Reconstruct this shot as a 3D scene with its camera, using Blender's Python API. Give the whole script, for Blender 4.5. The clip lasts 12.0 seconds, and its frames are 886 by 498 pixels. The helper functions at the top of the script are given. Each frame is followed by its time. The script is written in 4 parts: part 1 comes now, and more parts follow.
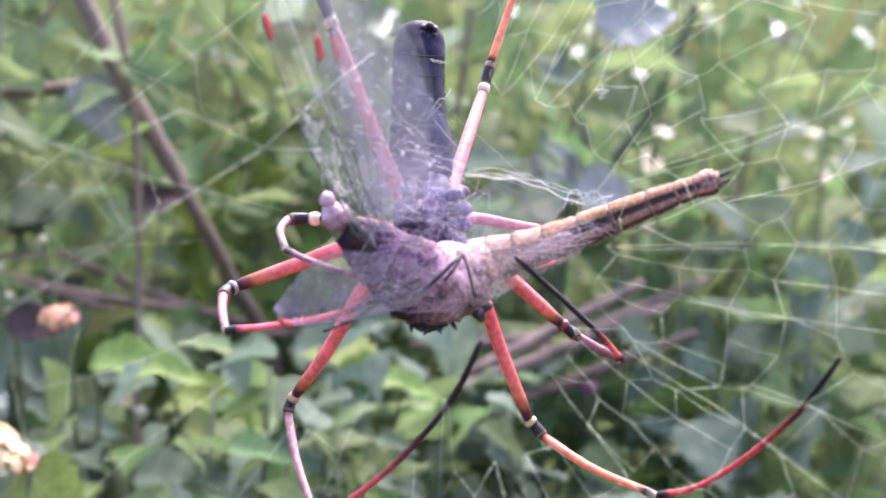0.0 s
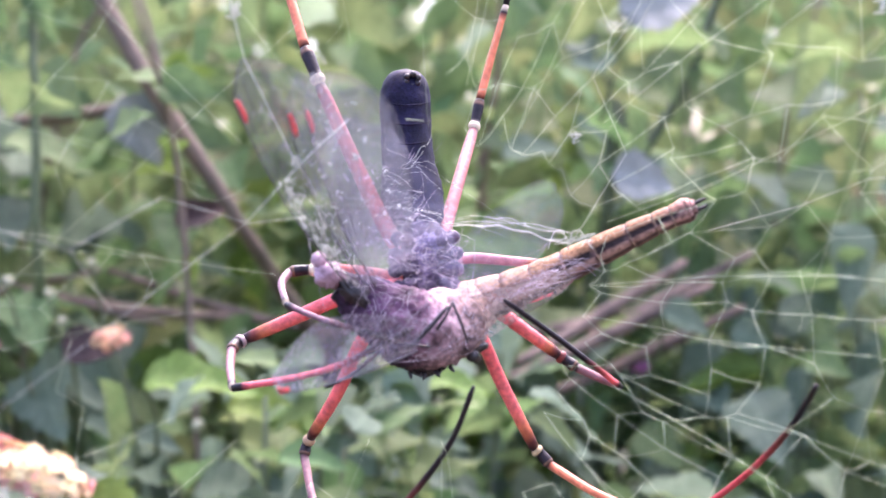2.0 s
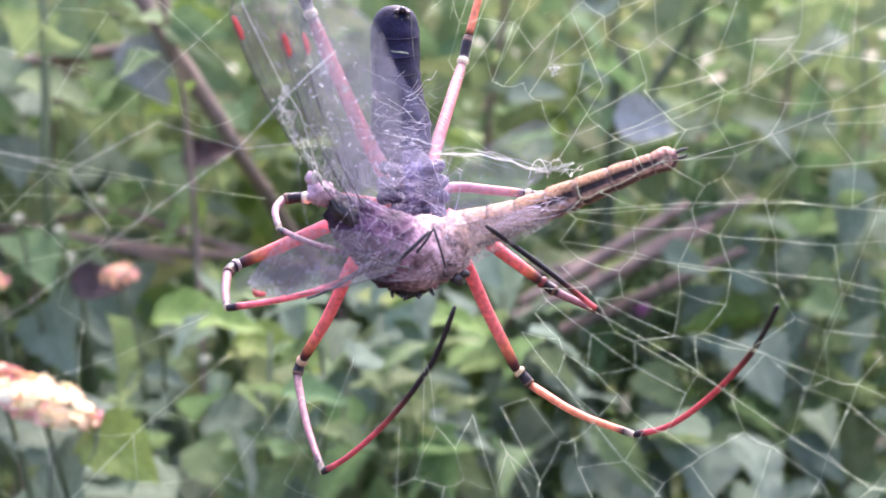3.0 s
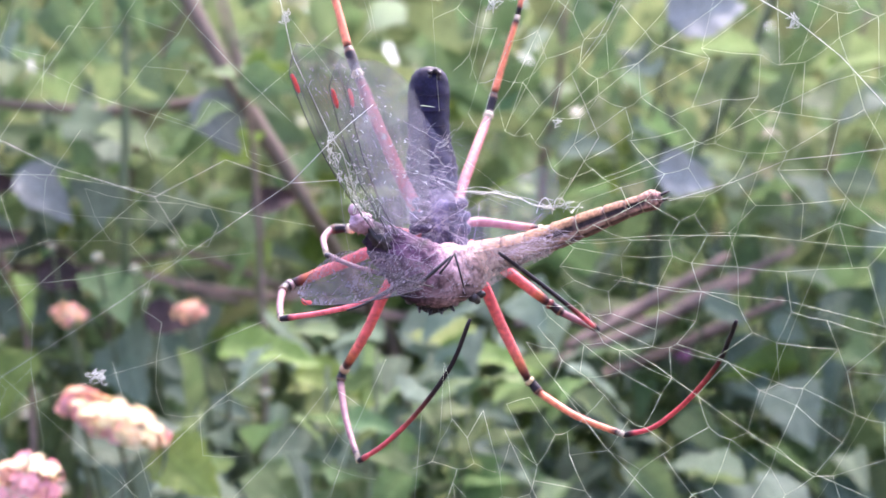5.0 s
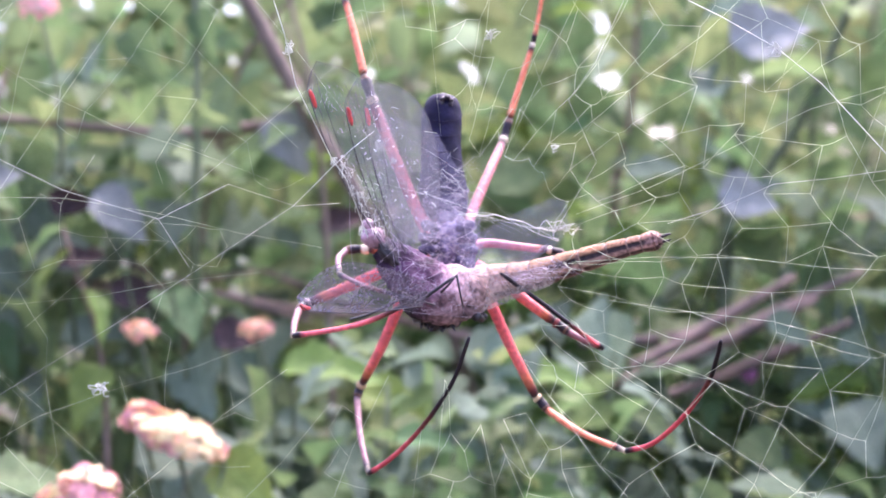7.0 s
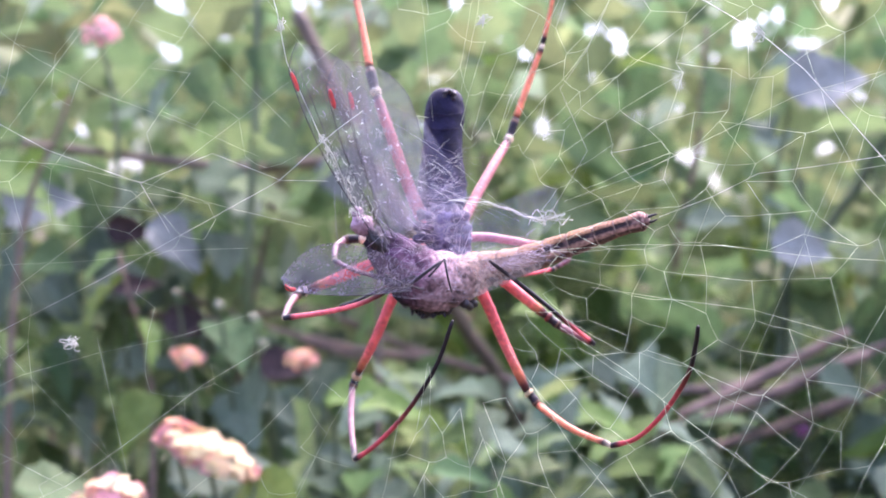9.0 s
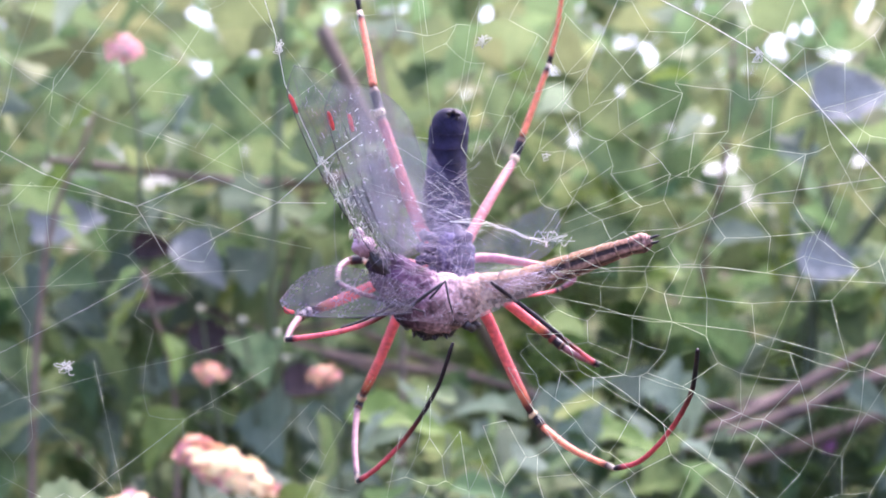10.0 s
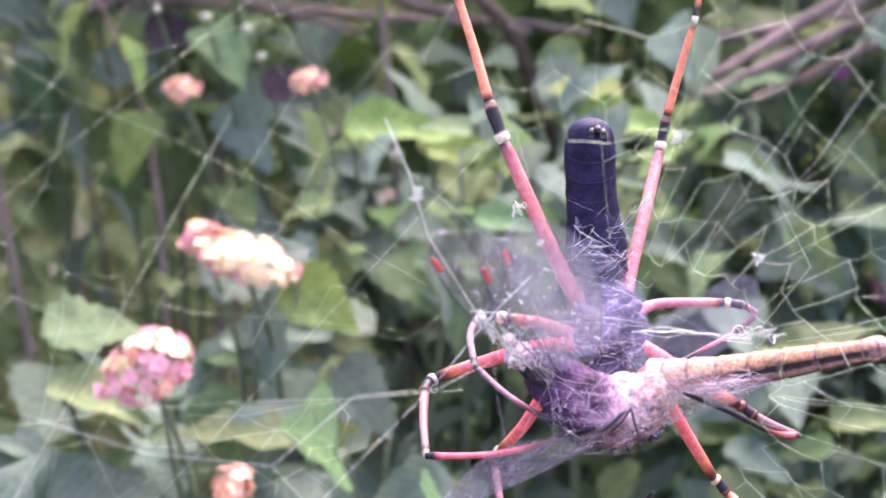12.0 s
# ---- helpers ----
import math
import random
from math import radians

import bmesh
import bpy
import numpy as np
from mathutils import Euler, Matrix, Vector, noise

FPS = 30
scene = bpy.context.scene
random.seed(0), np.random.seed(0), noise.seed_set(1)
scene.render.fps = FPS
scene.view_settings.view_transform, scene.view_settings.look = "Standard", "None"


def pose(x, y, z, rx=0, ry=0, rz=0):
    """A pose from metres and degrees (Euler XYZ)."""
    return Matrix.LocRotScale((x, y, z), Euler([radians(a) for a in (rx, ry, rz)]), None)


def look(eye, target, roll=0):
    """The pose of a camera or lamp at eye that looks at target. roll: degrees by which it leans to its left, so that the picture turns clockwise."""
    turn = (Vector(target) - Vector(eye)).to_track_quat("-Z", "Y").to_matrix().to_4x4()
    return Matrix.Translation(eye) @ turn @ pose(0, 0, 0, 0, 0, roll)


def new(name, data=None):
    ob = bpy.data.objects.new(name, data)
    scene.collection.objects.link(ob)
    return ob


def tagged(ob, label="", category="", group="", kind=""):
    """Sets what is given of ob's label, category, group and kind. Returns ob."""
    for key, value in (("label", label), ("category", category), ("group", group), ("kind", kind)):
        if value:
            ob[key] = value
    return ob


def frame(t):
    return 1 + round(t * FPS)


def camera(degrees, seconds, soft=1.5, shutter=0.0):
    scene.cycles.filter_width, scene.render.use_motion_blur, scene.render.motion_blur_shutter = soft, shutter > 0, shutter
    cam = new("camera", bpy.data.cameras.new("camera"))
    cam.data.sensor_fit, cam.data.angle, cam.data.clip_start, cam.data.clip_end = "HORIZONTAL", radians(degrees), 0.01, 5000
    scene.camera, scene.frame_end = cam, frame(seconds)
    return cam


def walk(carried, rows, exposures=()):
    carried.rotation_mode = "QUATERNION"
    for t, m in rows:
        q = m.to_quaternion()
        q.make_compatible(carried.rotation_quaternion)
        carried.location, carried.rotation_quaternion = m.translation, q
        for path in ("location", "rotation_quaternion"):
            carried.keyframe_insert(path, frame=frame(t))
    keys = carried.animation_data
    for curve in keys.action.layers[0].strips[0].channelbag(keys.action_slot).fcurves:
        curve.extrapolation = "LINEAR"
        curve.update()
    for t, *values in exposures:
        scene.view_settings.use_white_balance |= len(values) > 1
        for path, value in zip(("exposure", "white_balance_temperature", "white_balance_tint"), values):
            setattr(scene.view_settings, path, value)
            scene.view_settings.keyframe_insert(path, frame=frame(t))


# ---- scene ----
# ---- camera ----
cam = camera(32.0, 12.0, 1.6)
cam.data.dof.use_dof = True
cam.data.dof.focus_distance = 0.219
cam.data.dof.aperture_fstop = 31.0
PATH = [
    (0, (-0.02500, -0.18048, 0.99712), (0.00310, 0.01754, 0.99804), 2.43),
    (0.5, (-0.02700, -0.18115, 1.00090), (0.00023, 0.01697, 0.99843), 1.26),
    (1, (-0.01600, -0.19032, 1.00545), (0.01026, 0.00784, 0.99906), -2.33),
    (1.5, (-0.02400, -0.18861, 1.00692), (0.00094, 0.00971, 1.00002), -2.18),
    (2, (-0.01700, -0.18801, 1.00610), (0.00293, 0.01098, 1.00359), -1.51),
    (2.5, (-0.02400, -0.19556, 1.00488), (-0.00419, 0.00339, 0.99991), -0.85),
    (3, (-0.01450, -0.19750, 1.00367), (0.00371, 0.00146, 0.99435), -1.15),
    (3.2, (-0.01500, -0.20346, 1.00496), (0.00040, -0.00425, 0.99612), -0.98),
    (4.8, (-0.00955, -0.23283, 1.00101), (0.00167, -0.03318, 0.99687), -0.16),
    (5, (-0.01071, -0.23483, 1.00027), (-0.00111, -0.03507, 0.99830), -0.19),
    (5.5, (-0.01305, -0.23958, 1.00013), (-0.00517, -0.03973, 1.00079), 0.30),
    (6, (-0.01105, -0.23424, 0.99563), (-0.00438, -0.03436, 0.99621), 0.32),
    (6.5, (-0.00009, -0.24007, 0.99999), (-0.00010, -0.04007, 0.99998), 0.00),
    (7, (0.00365, -0.24396, 1.00052), (0.00055, -0.04398, 1.00106), 0.00),
    (7.5, (0.00631, -0.24288, 1.00085), (-0.00030, -0.04301, 1.00357), 0.35),
    (7.7, (0.00779, -0.24462, 1.00088), (0.00066, -0.04477, 1.00405), 0.59),
    (9.3, (0.02228, -0.24395, 0.98635), (0.00635, -0.04486, 0.99689), 2.21),
    (9.5, (0.02400, -0.24383, 0.98728), (0.00713, -0.04484, 0.99824), 2.22),
    (10, (0.02422, -0.24264, 0.98939), (0.00523, -0.04383, 1.00009), 2.02),
    (10.5, (0.02272, -0.23919, 0.98912), (0.00277, -0.04043, 0.99890), 1.84),
    (11, (0.01692, -0.23580, 0.99164), (-0.00454, -0.03709, 0.99905), 1.43),
    (11.5, (0.00721, -0.22024, 1.03109), (-0.00895, -0.02201, 1.00996), -1.58),
    (12, (-0.01306, -0.18284, 1.07243), (-0.02074, 0.00841, 1.01445), -3.18),
]
walk(cam, [(t, look(eye, target, roll)) for t, eye, target, roll in PATH],
     exposures=[(0.0, 2.53, 5960, 26), (1.0, 2.61, 5960, 28), (3.2, 2.56, 5960, 28), (4.8, 2.58, 5900, 29), (7.0, 2.56, 5800, 33), (9.3, 2.46, 5740, 32), (11.0, 2.46, 5740, 36), (11.5, 2.61, 5820, 36), (12.0, 2.69, 5980, 36)])

# ---- world, sun, exposure: bright overcast day at the edge of a thicket ----
SUN_EL, SUN_ROT = 62.0, 25.0
world = bpy.data.worlds.new("overcast_sky")
scene.world = world
world.use_nodes = True
wn = world.node_tree
sky = wn.nodes.new("ShaderNodeTexSky")
sky.sky_type = "NISHITA"
sky.sun_disc = False
sky.sun_elevation, sky.sun_rotation = radians(SUN_EL), radians(SUN_ROT)
sky.air_density, sky.dust_density, sky.ozone_density = 1.0, 7.0, 1.0
wn.links.new(sky.outputs[0], wn.nodes["Background"].inputs[0])
wn.nodes["Background"].inputs[1].default_value = 0.15
sun = new("sun", bpy.data.lights.new("sun", "SUN"))
sun.data.energy, sun.data.angle, sun.data.color = 0.52, radians(30), (1.0, 0.96, 0.9)
a, e = radians(SUN_ROT), radians(SUN_EL)
sun_dir = Vector((math.sin(a) * math.cos(e), math.cos(a) * math.cos(e), math.sin(e)))
sun.matrix_world = look(sun_dir * 5, (0, 0, 0))

# ---- helpers: lengths of the animals are in millimetres round the middle of the web ----
MM = 0.001
HOME = Vector((0, 0, 1.0))


def W(p):
    """Millimetres round the web's middle to metres in the world."""
    return HOME + Vector(p) * MM


def spline(pts, sub):
    """A smooth line through the points (Catmull-Rom)."""
    pts = [Vector(p) for p in pts]
    if len(pts) < 3 or sub < 2:
        return pts
    ext = [pts[0] * 2 - pts[1]] + pts + [pts[-1] * 2 - pts[-2]]
    out = []
    for i in range(1, len(ext) - 2):
        p0, p1, p2, p3 = ext[i - 1:i + 3]
        for k in range(sub):
            t = k / sub
            out.append(0.5 * (2 * p1 + (p2 - p0) * t + (2 * p0 - 5 * p1 + 4 * p2 - p3) * t * t + (3 * p1 - p0 - 3 * p2 + p3) * t ** 3))
    return out + [pts[-1]]


def blend(table, t):
    """The value at t of a table of (t, value) rows; a value is a number or a tuple."""
    if t <= table[0][0]:
        return table[0][1]
    for (a0, v0), (a1, v1) in zip(table, table[1:]):
        if t <= a1:
            k = (t - a0) / max(a1 - a0, 1e-9)
            return tuple(x + (y - x) * k for x, y in zip(v0, v1)) if isinstance(v0, tuple) else v0 + (v1 - v0) * k
    return table[-1][1]


def tube_data(pts, radii, sides=10, sub=5, flat=1.0, bump=0.0):
    """Vertices, faces and the share of the length at each vertex, of a tapered tube with closed ends."""
    line = spline(pts, sub)
    n = len(line)
    verts, faces, share = [], [], []
    side = None
    for i, p in enumerate(line):
        d = (line[min(i + 1, n - 1)] - line[max(i - 1, 0)]).normalized()
        if side is None:
            side = d.orthogonal().normalized() if abs(d.y) > 0.95 else d.cross(Vector((0, 1, 0))).normalized()
        side = (side - d * side.dot(d)).normalized()
        up = d.cross(side)
        t = i / (n - 1)
        r = blend(radii, t) if isinstance(radii, list) else radii
        for k in range(sides):
            a = 2 * math.pi * k / sides
            rr = r * (1 + bump * noise.noise(p * 1.3 + side * math.cos(a) * r * 2 + up * math.sin(a) * r * 2)) if bump else r
            verts.append(p + side * (math.cos(a) * rr) + up * (math.sin(a) * rr * flat))
            share.append(t)
    for i in range(n - 1):
        for k in range(sides):
            k2 = (k + 1) % sides
            faces.append((i * sides + k, i * sides + k2, (i + 1) * sides + k2, (i + 1) * sides + k))
    faces.append(tuple(range(sides - 1, -1, -1)))
    faces.append(tuple(range((n - 1) * sides, n * sides)))
    return verts, faces, share


def mesh_of(name, verts, faces, material, colours=None, smooth=True):
    me = bpy.data.meshes.new(name)
    me.from_pydata([tuple(v) for v in verts], [], faces)
    if colours:
        at = me.color_attributes.new("pigment", "FLOAT_COLOR", "POINT")
        flat_list = np.ones((len(verts), 4), dtype=np.float32)
        flat_list[:, :3] = colours
        at.data.foreach_set("color", flat_list.ravel())
    if smooth:
        me.polygons.foreach_set("use_smooth", [True] * len(me.polygons))
    if material:
        me.materials.append(material)
    me.update()
    return me


def part(name, me, parent, label=""):
    """A mesh as one object, under a thing or a part."""
    ob = new(name, me)
    ob.parent = parent
    if label:
        ob["label"] = label
    return ob


def tube_part(name, pts, radii, material, parent, pigment=None, sides=10, sub=5, label="", flat=1.0, bump=0.0):
    v, f, s = tube_data(pts, radii, sides, sub, flat, bump)
    cols = [blend(pigment, t) for t in s] if pigment else None
    return part(name, mesh_of(name, [x * MM for x in v], f, material, cols), parent, label)


def ball_data(centre, axes, seg=16, rings=10, rough=0.0, freq=0.4, turn=None):
    """A lumpy ellipsoid, in millimetres."""
    verts, faces = [], []
    c, m = Vector(centre), turn or Matrix.Identity(3)
    for i in range(rings + 1):
        th = math.pi * i / rings
        for k in range(seg):
            ph = 2 * math.pi * k / seg
            d = Vector((math.sin(th) * math.cos(ph), math.sin(th) * math.sin(ph), math.cos(th)))
            r = 1 + rough * noise.noise((Vector(axes) * freq * 0.5 + d * 3.0 * freq * 3))
            verts.append(c + m @ Vector((d.x * axes[0] * r, d.y * axes[1] * r, d.z * axes[2] * r)))
    for i in range(rings):
        for k in range(seg):
            k2 = (k + 1) % seg
            faces.append((i * seg + k, (i + 1) * seg + k, (i + 1) * seg + k2, i * seg + k2))
    return verts, faces


def ball_part(name, centre, axes, material, parent, seg=16, rings=10, rough=0.0, freq=0.4, label="", turn=None):
    v, f = ball_data(centre, axes, seg, rings, rough, freq, turn)
    return part(name, mesh_of(name, [x * MM for x in v], f, material), parent, label)


def thing(name, label, category, group="", at=None, kind=""):
    ob = new(name)
    ob.empty_display_size = 0.01
    ob.location = at if at is not None else HOME
    return tagged(ob, label, category, group, kind)


# ---- materials ----
def shader(name, base, rough=0.6, spread=0.25, scale=900.0, coarse=120.0, bump=0.15, metallic=0.0, pigment=False, second=None,
           translucent=0.0, coat=0.0, sheen=0.0, jitter=0.0, hue=0.0, spec=0.5, alpha=1.0, island=False, veins=False):
    """A surface with fine grain and broader stains, at sizes given by the noise scales (per metre)."""
    m = bpy.data.materials.new(name)
    m.use_nodes = True
    nt = m.node_tree
    n, l = nt.nodes, nt.links
    bsdf = n["Principled BSDF"]
    geo = n.new("ShaderNodeTexCoord")
    fine, broad = n.new("ShaderNodeTexNoise"), n.new("ShaderNodeTexNoise")
    for node, s in ((fine, scale), (broad, coarse)):
        node.inputs["Scale"].default_value = s
        node.inputs["Detail"].default_value = 4
        l.new(geo.outputs["Object"], node.inputs["Vector"])
    if pigment:
        source = n.new("ShaderNodeAttribute")
        source.attribute_name = "pigment"
        colour = source.outputs["Color"]
    else:
        source = n.new("ShaderNodeMix")
        source.data_type = "RGBA"
        source.inputs["A"].default_value = (*base, 1)
        source.inputs["B"].default_value = (*(second or [c * 0.6 for c in base]), 1)
        ramp = n.new("ShaderNodeMapRange")
        ramp.inputs["From Min"].default_value, ramp.inputs["From Max"].default_value = 0.35, 0.68
        l.new(broad.outputs["Fac"], ramp.inputs["Value"])
        l.new(ramp.outputs["Result"], source.inputs["Factor"])
        colour = source.outputs["Result"]
    hsv = n.new("ShaderNodeHueSaturation")
    l.new(colour, hsv.inputs["Color"])
    val = n.new("ShaderNodeMapRange")
    val.inputs["From Min"].default_value, val.inputs["From Max"].default_value = 0.3, 0.7
    val.inputs["To Min"].default_value, val.inputs["To Max"].default_value = 1 - spread, 1 + spread
    l.new(fine.outputs["Fac"], val.inputs["Value"])
    out_val = val.outputs["Result"]
    if jitter or hue:
        if island:
            info = n.new("ShaderNodeNewGeometry").outputs["Random Per Island"]
        else:
            info = n.new("ShaderNodeObjectInfo").outputs["Random"]
        jit = n.new("ShaderNodeMapRange")
        jit.inputs["To Min"].default_value, jit.inputs["To Max"].default_value = 1 - jitter, 1 + jitter
        l.new(info, jit.inputs["Value"])
        mul = n.new("ShaderNodeMath")
        mul.operation = "MULTIPLY"
        l.new(out_val, mul.inputs[0])
        l.new(jit.outputs["Result"], mul.inputs[1])
        out_val = mul.outputs[0]
        white = n.new("ShaderNodeTexWhiteNoise")
        white.noise_dimensions = "1D"
        l.new(info, white.inputs["W"])
        hr = n.new("ShaderNodeMapRange")
        hr.inputs["To Min"].default_value, hr.inputs["To Max"].default_value = 0.5 - hue, 0.5 + hue
        l.new(white.outputs["Value"], hr.inputs["Value"])
        l.new(hr.outputs["Result"], hsv.inputs["Hue"])
    if veins:
        def maths(op, *args):
            node = n.new("ShaderNodeMath")
            node.operation = op
            for k, v in enumerate(args):
                if isinstance(v, float):
                    node.inputs[k].default_value = v
                else:
                    l.new(v, node.inputs[k])
            return node.outputs[0]
        xyz = n.new("ShaderNodeSeparateXYZ")
        l.new(geo.outputs["Object"], xyz.inputs[0])
        side = maths("ABSOLUTE", xyz.outputs["Y"])
        wave = maths("SINE", maths("SUBTRACT", maths("MULTIPLY", xyz.outputs["X"], 52.0), maths("MULTIPLY", side, 60.0)))
        ribs = maths("POWER", maths("MULTIPLY_ADD", wave, 0.5, 0.5), 7.0)
        mid = maths("POWER", maths("MAXIMUM", maths("SUBTRACT", 1.0, maths("MULTIPLY", side, 28.0)), 0.0), 2.0)
        light = maths("MULTIPLY_ADD", maths("MAXIMUM", maths("MULTIPLY", ribs, 0.5), mid), 0.4, 0.95)
        out_val = maths("MULTIPLY", out_val, light)
    l.new(out_val, hsv.inputs["Value"])
    l.new(hsv.outputs["Color"], bsdf.inputs["Base Color"])
    bsdf.inputs["Roughness"].default_value = rough
    bsdf.inputs["Metallic"].default_value = metallic
    bsdf.inputs["Specular IOR Level"].default_value = spec
    bsdf.inputs["Coat Weight"].default_value = coat
    bsdf.inputs["Sheen Weight"].default_value = sheen
    if bump:
        b = n.new("ShaderNodeBump")
        b.inputs["Strength"].default_value = bump
        b.inputs["Distance"].default_value = 0.3 / scale
        l.new(fine.outputs["Fac"], b.inputs["Height"])
        l.new(b.outputs["Normal"], bsdf.inputs["Normal"])
    last = bsdf.outputs[0]
    out = n["Material Output"]
    if translucent:
        tr, mix = n.new("ShaderNodeBsdfTranslucent"), n.new("ShaderNodeMixShader")
        l.new(hsv.outputs["Color"], tr.inputs["Color"])
        mix.inputs[0].default_value = translucent
        l.new(last, mix.inputs[1])
        l.new(tr.outputs[0], mix.inputs[2])
        last = mix.outputs[0]
    if alpha < 1:
        clear, mix = n.new("ShaderNodeBsdfTransparent"), n.new("ShaderNodeMixShader")
        mix.inputs[0].default_value = alpha
        l.new(clear.outputs[0], mix.inputs[1])
        l.new(last, mix.inputs[2])
        last = mix.outputs[0]
    l.new(last, out.inputs["Surface"])
    return m


LEG = shader("leg_cuticle", (0.5, 0.1, 0.05), 0.40, 0.26, 1100, 700, 0.4, pigment=True, spec=0.24)
ABDOMEN = shader("abdomen_cuticle", (0.015, 0.012, 0.038), 0.55, 0.4, 2500, 400, 0.5, second=(0.006, 0.005, 0.016), spec=0.12)
CARAPACE = shader("carapace", (0.035, 0.026, 0.05), 0.5, 0.35, 2500, 500, 0.4, second=(0.10, 0.075, 0.12), spec=0.2)
STERNUM = shader("sternum", (0.19, 0.16, 0.27), 0.6, 0.45, 2600, 600, 0.9, second=(0.07, 0.05, 0.10), spec=0.2)
THORAX = shader("thorax_cuticle", (0.40, 0.27, 0.28), 0.6, 0.5, 1500, 420, 0.6, pigment=True, spec=0.12)
TAIL = shader("tail_cuticle", (0.4, 0.2, 0.1), 0.55, 0.45, 2200, 500, 0.5, pigment=True, spec=0.2)
DARK = shader("dark_cuticle", (0.03, 0.022, 0.025), 0.4, 0.3, 3000, 500, 0.3)
KNOB = shader("pale_head", (0.42, 0.27, 0.33), 0.5, 0.25, 2500, 600, 0.4, second=(0.3, 0.17, 0.2))
VEIN = shader("wing_vein", (0.06, 0.05, 0.055), 0.5, 0.2, 3000, 500, 0.0)
SPOT = shader("wing_spot", (0.85, 0.10, 0.09), 0.45, 0.15, 3000, 500, 0.1)
MEMBRANE = shader("wing_membrane", (0.60, 0.60, 0.66), 0.3, 0.45, 1800, 300, 0.5, alpha=0.24, spec=0.6)
# Greyer and denser, set to match a wing viewed nearly edge-on.
MEMBRANE_DULL = shader("dense_wing_membrane", (0.50, 0.43, 0.54), 0.35, 0.45, 1800, 250, 0.3, alpha=0.40, spec=0.5)
SACK = shader("silk_sack", (0.62, 0.50, 0.44), 0.6, 0.5, 1600, 300, 0.4, alpha=0.42)
HAZE = shader("silk_sheet", (0.66, 0.63, 0.80), 0.6, 0.5, 2500, 300, 0.1, translucent=0.15, alpha=0.12)
SILK = shader("silk", (0.80, 0.82, 0.72), 0.35, 0.15, 3000, 150, 0.0, translucent=0.3, spec=0.6)
SILK_FAINT = shader("thin_silk", (0.78, 0.87, 0.62), 0.4, 0.3, 2500, 150, 0.0, translucent=0.3, alpha=0.9)
WRAP = shader("wrapping_silk", (0.77, 0.67, 0.77), 0.4, 0.2, 3000, 150, 0.0, translucent=0.25, alpha=0.6)
LEAF = shader("fresh_leaf", (0.175, 0.24, 0.10), 0.6, 0.2, 16, 3.5, 0.2, second=(0.12, 0.185, 0.075), translucent=0.48, jitter=0.26, hue=0.03, spec=0.22, veins=True)
LEAF_FAR = shader("far_leaf", (0.203, 0.266, 0.114), 0.6, 0.2, 300, 40, 0.1, second=(0.155, 0.21, 0.095), translucent=0.48, jitter=0.28, hue=0.05, island=True, spec=0.22)
LEAF_BLUE = shader("bluish_leaf", (0.165, 0.215, 0.155), 0.7, 0.15, 16, 3.5, 0.2, second=(0.125, 0.175, 0.12), translucent=0.42, jitter=0.22, hue=0.02, spec=0.12, veins=True)
LEAF_LIME = shader("lime_leaf", (0.19, 0.27, 0.065), 0.5, 0.15, 16, 3.5, 0.2, second=(0.13, 0.20, 0.04), translucent=0.35, jitter=0.2, hue=0.015, spec=0.22, veins=True)
LEAF_GREY = shader("greyish_leaf", (0.215, 0.235, 0.22), 0.5, 0.2, 16, 3.5, 0.15, second=(0.165, 0.185, 0.17), translucent=0.15, jitter=0.15, spec=0.22, veins=True)
DRY = shader("dry_leaf", (0.060, 0.032, 0.030), 0.75, 0.25, 16, 3.5, 0.4, second=(0.025, 0.014, 0.014), jitter=0.3, veins=True)
DRY_FAR = shader("fallen_leaf", (0.20, 0.12, 0.075), 0.8, 0.25, 300, 40, 0.3, second=(0.10, 0.065, 0.045), jitter=0.4, hue=0.02, island=True)
TWIG = shader("twig_bark", (0.17, 0.12, 0.09), 0.8, 0.3, 900, 120, 0.6, second=(0.12, 0.095, 0.07), jitter=0.2)
STEM = shader("green_stem", (0.10, 0.13, 0.06), 0.6, 0.25, 700, 90, 0.3, jitter=0.2)
STRAW = shader("dry_stalk", (0.24, 0.165, 0.13), 0.85, 0.35, 800, 100, 0.5, second=(0.08, 0.06, 0.05), jitter=0.3)
SOIL = shader("soil", (0.07, 0.055, 0.04), 0.95, 0.4, 120, 6, 0.8, second=(0.035, 0.045, 0.02))
PINK = shader("pink_petal", (0.85, 0.40, 0.40), 0.55, 0.12, 9, 2, 0.1, translucent=0.25, jitter=0.15, hue=0.02)
PEACH = shader("peach_petal", (0.86, 0.47, 0.29), 0.55, 0.12, 9, 2, 0.1, translucent=0.25, jitter=0.12, hue=0.02)
PURPLE = shader("purple_petal", (0.40, 0.12, 0.30), 0.55, 0.15, 9, 2, 0.1, translucent=0.25, jitter=0.15)
BUD = shader("green_bud", (0.42, 0.42, 0.30), 0.6, 0.2, 1500, 300, 0.2, second=(0.30, 0.30, 0.18), jitter=0.15)
CREAM = shader("cream_petal", (0.86, 0.67, 0.36), 0.55, 0.12, 9, 2, 0.1, translucent=0.25, jitter=0.1, hue=0.02)

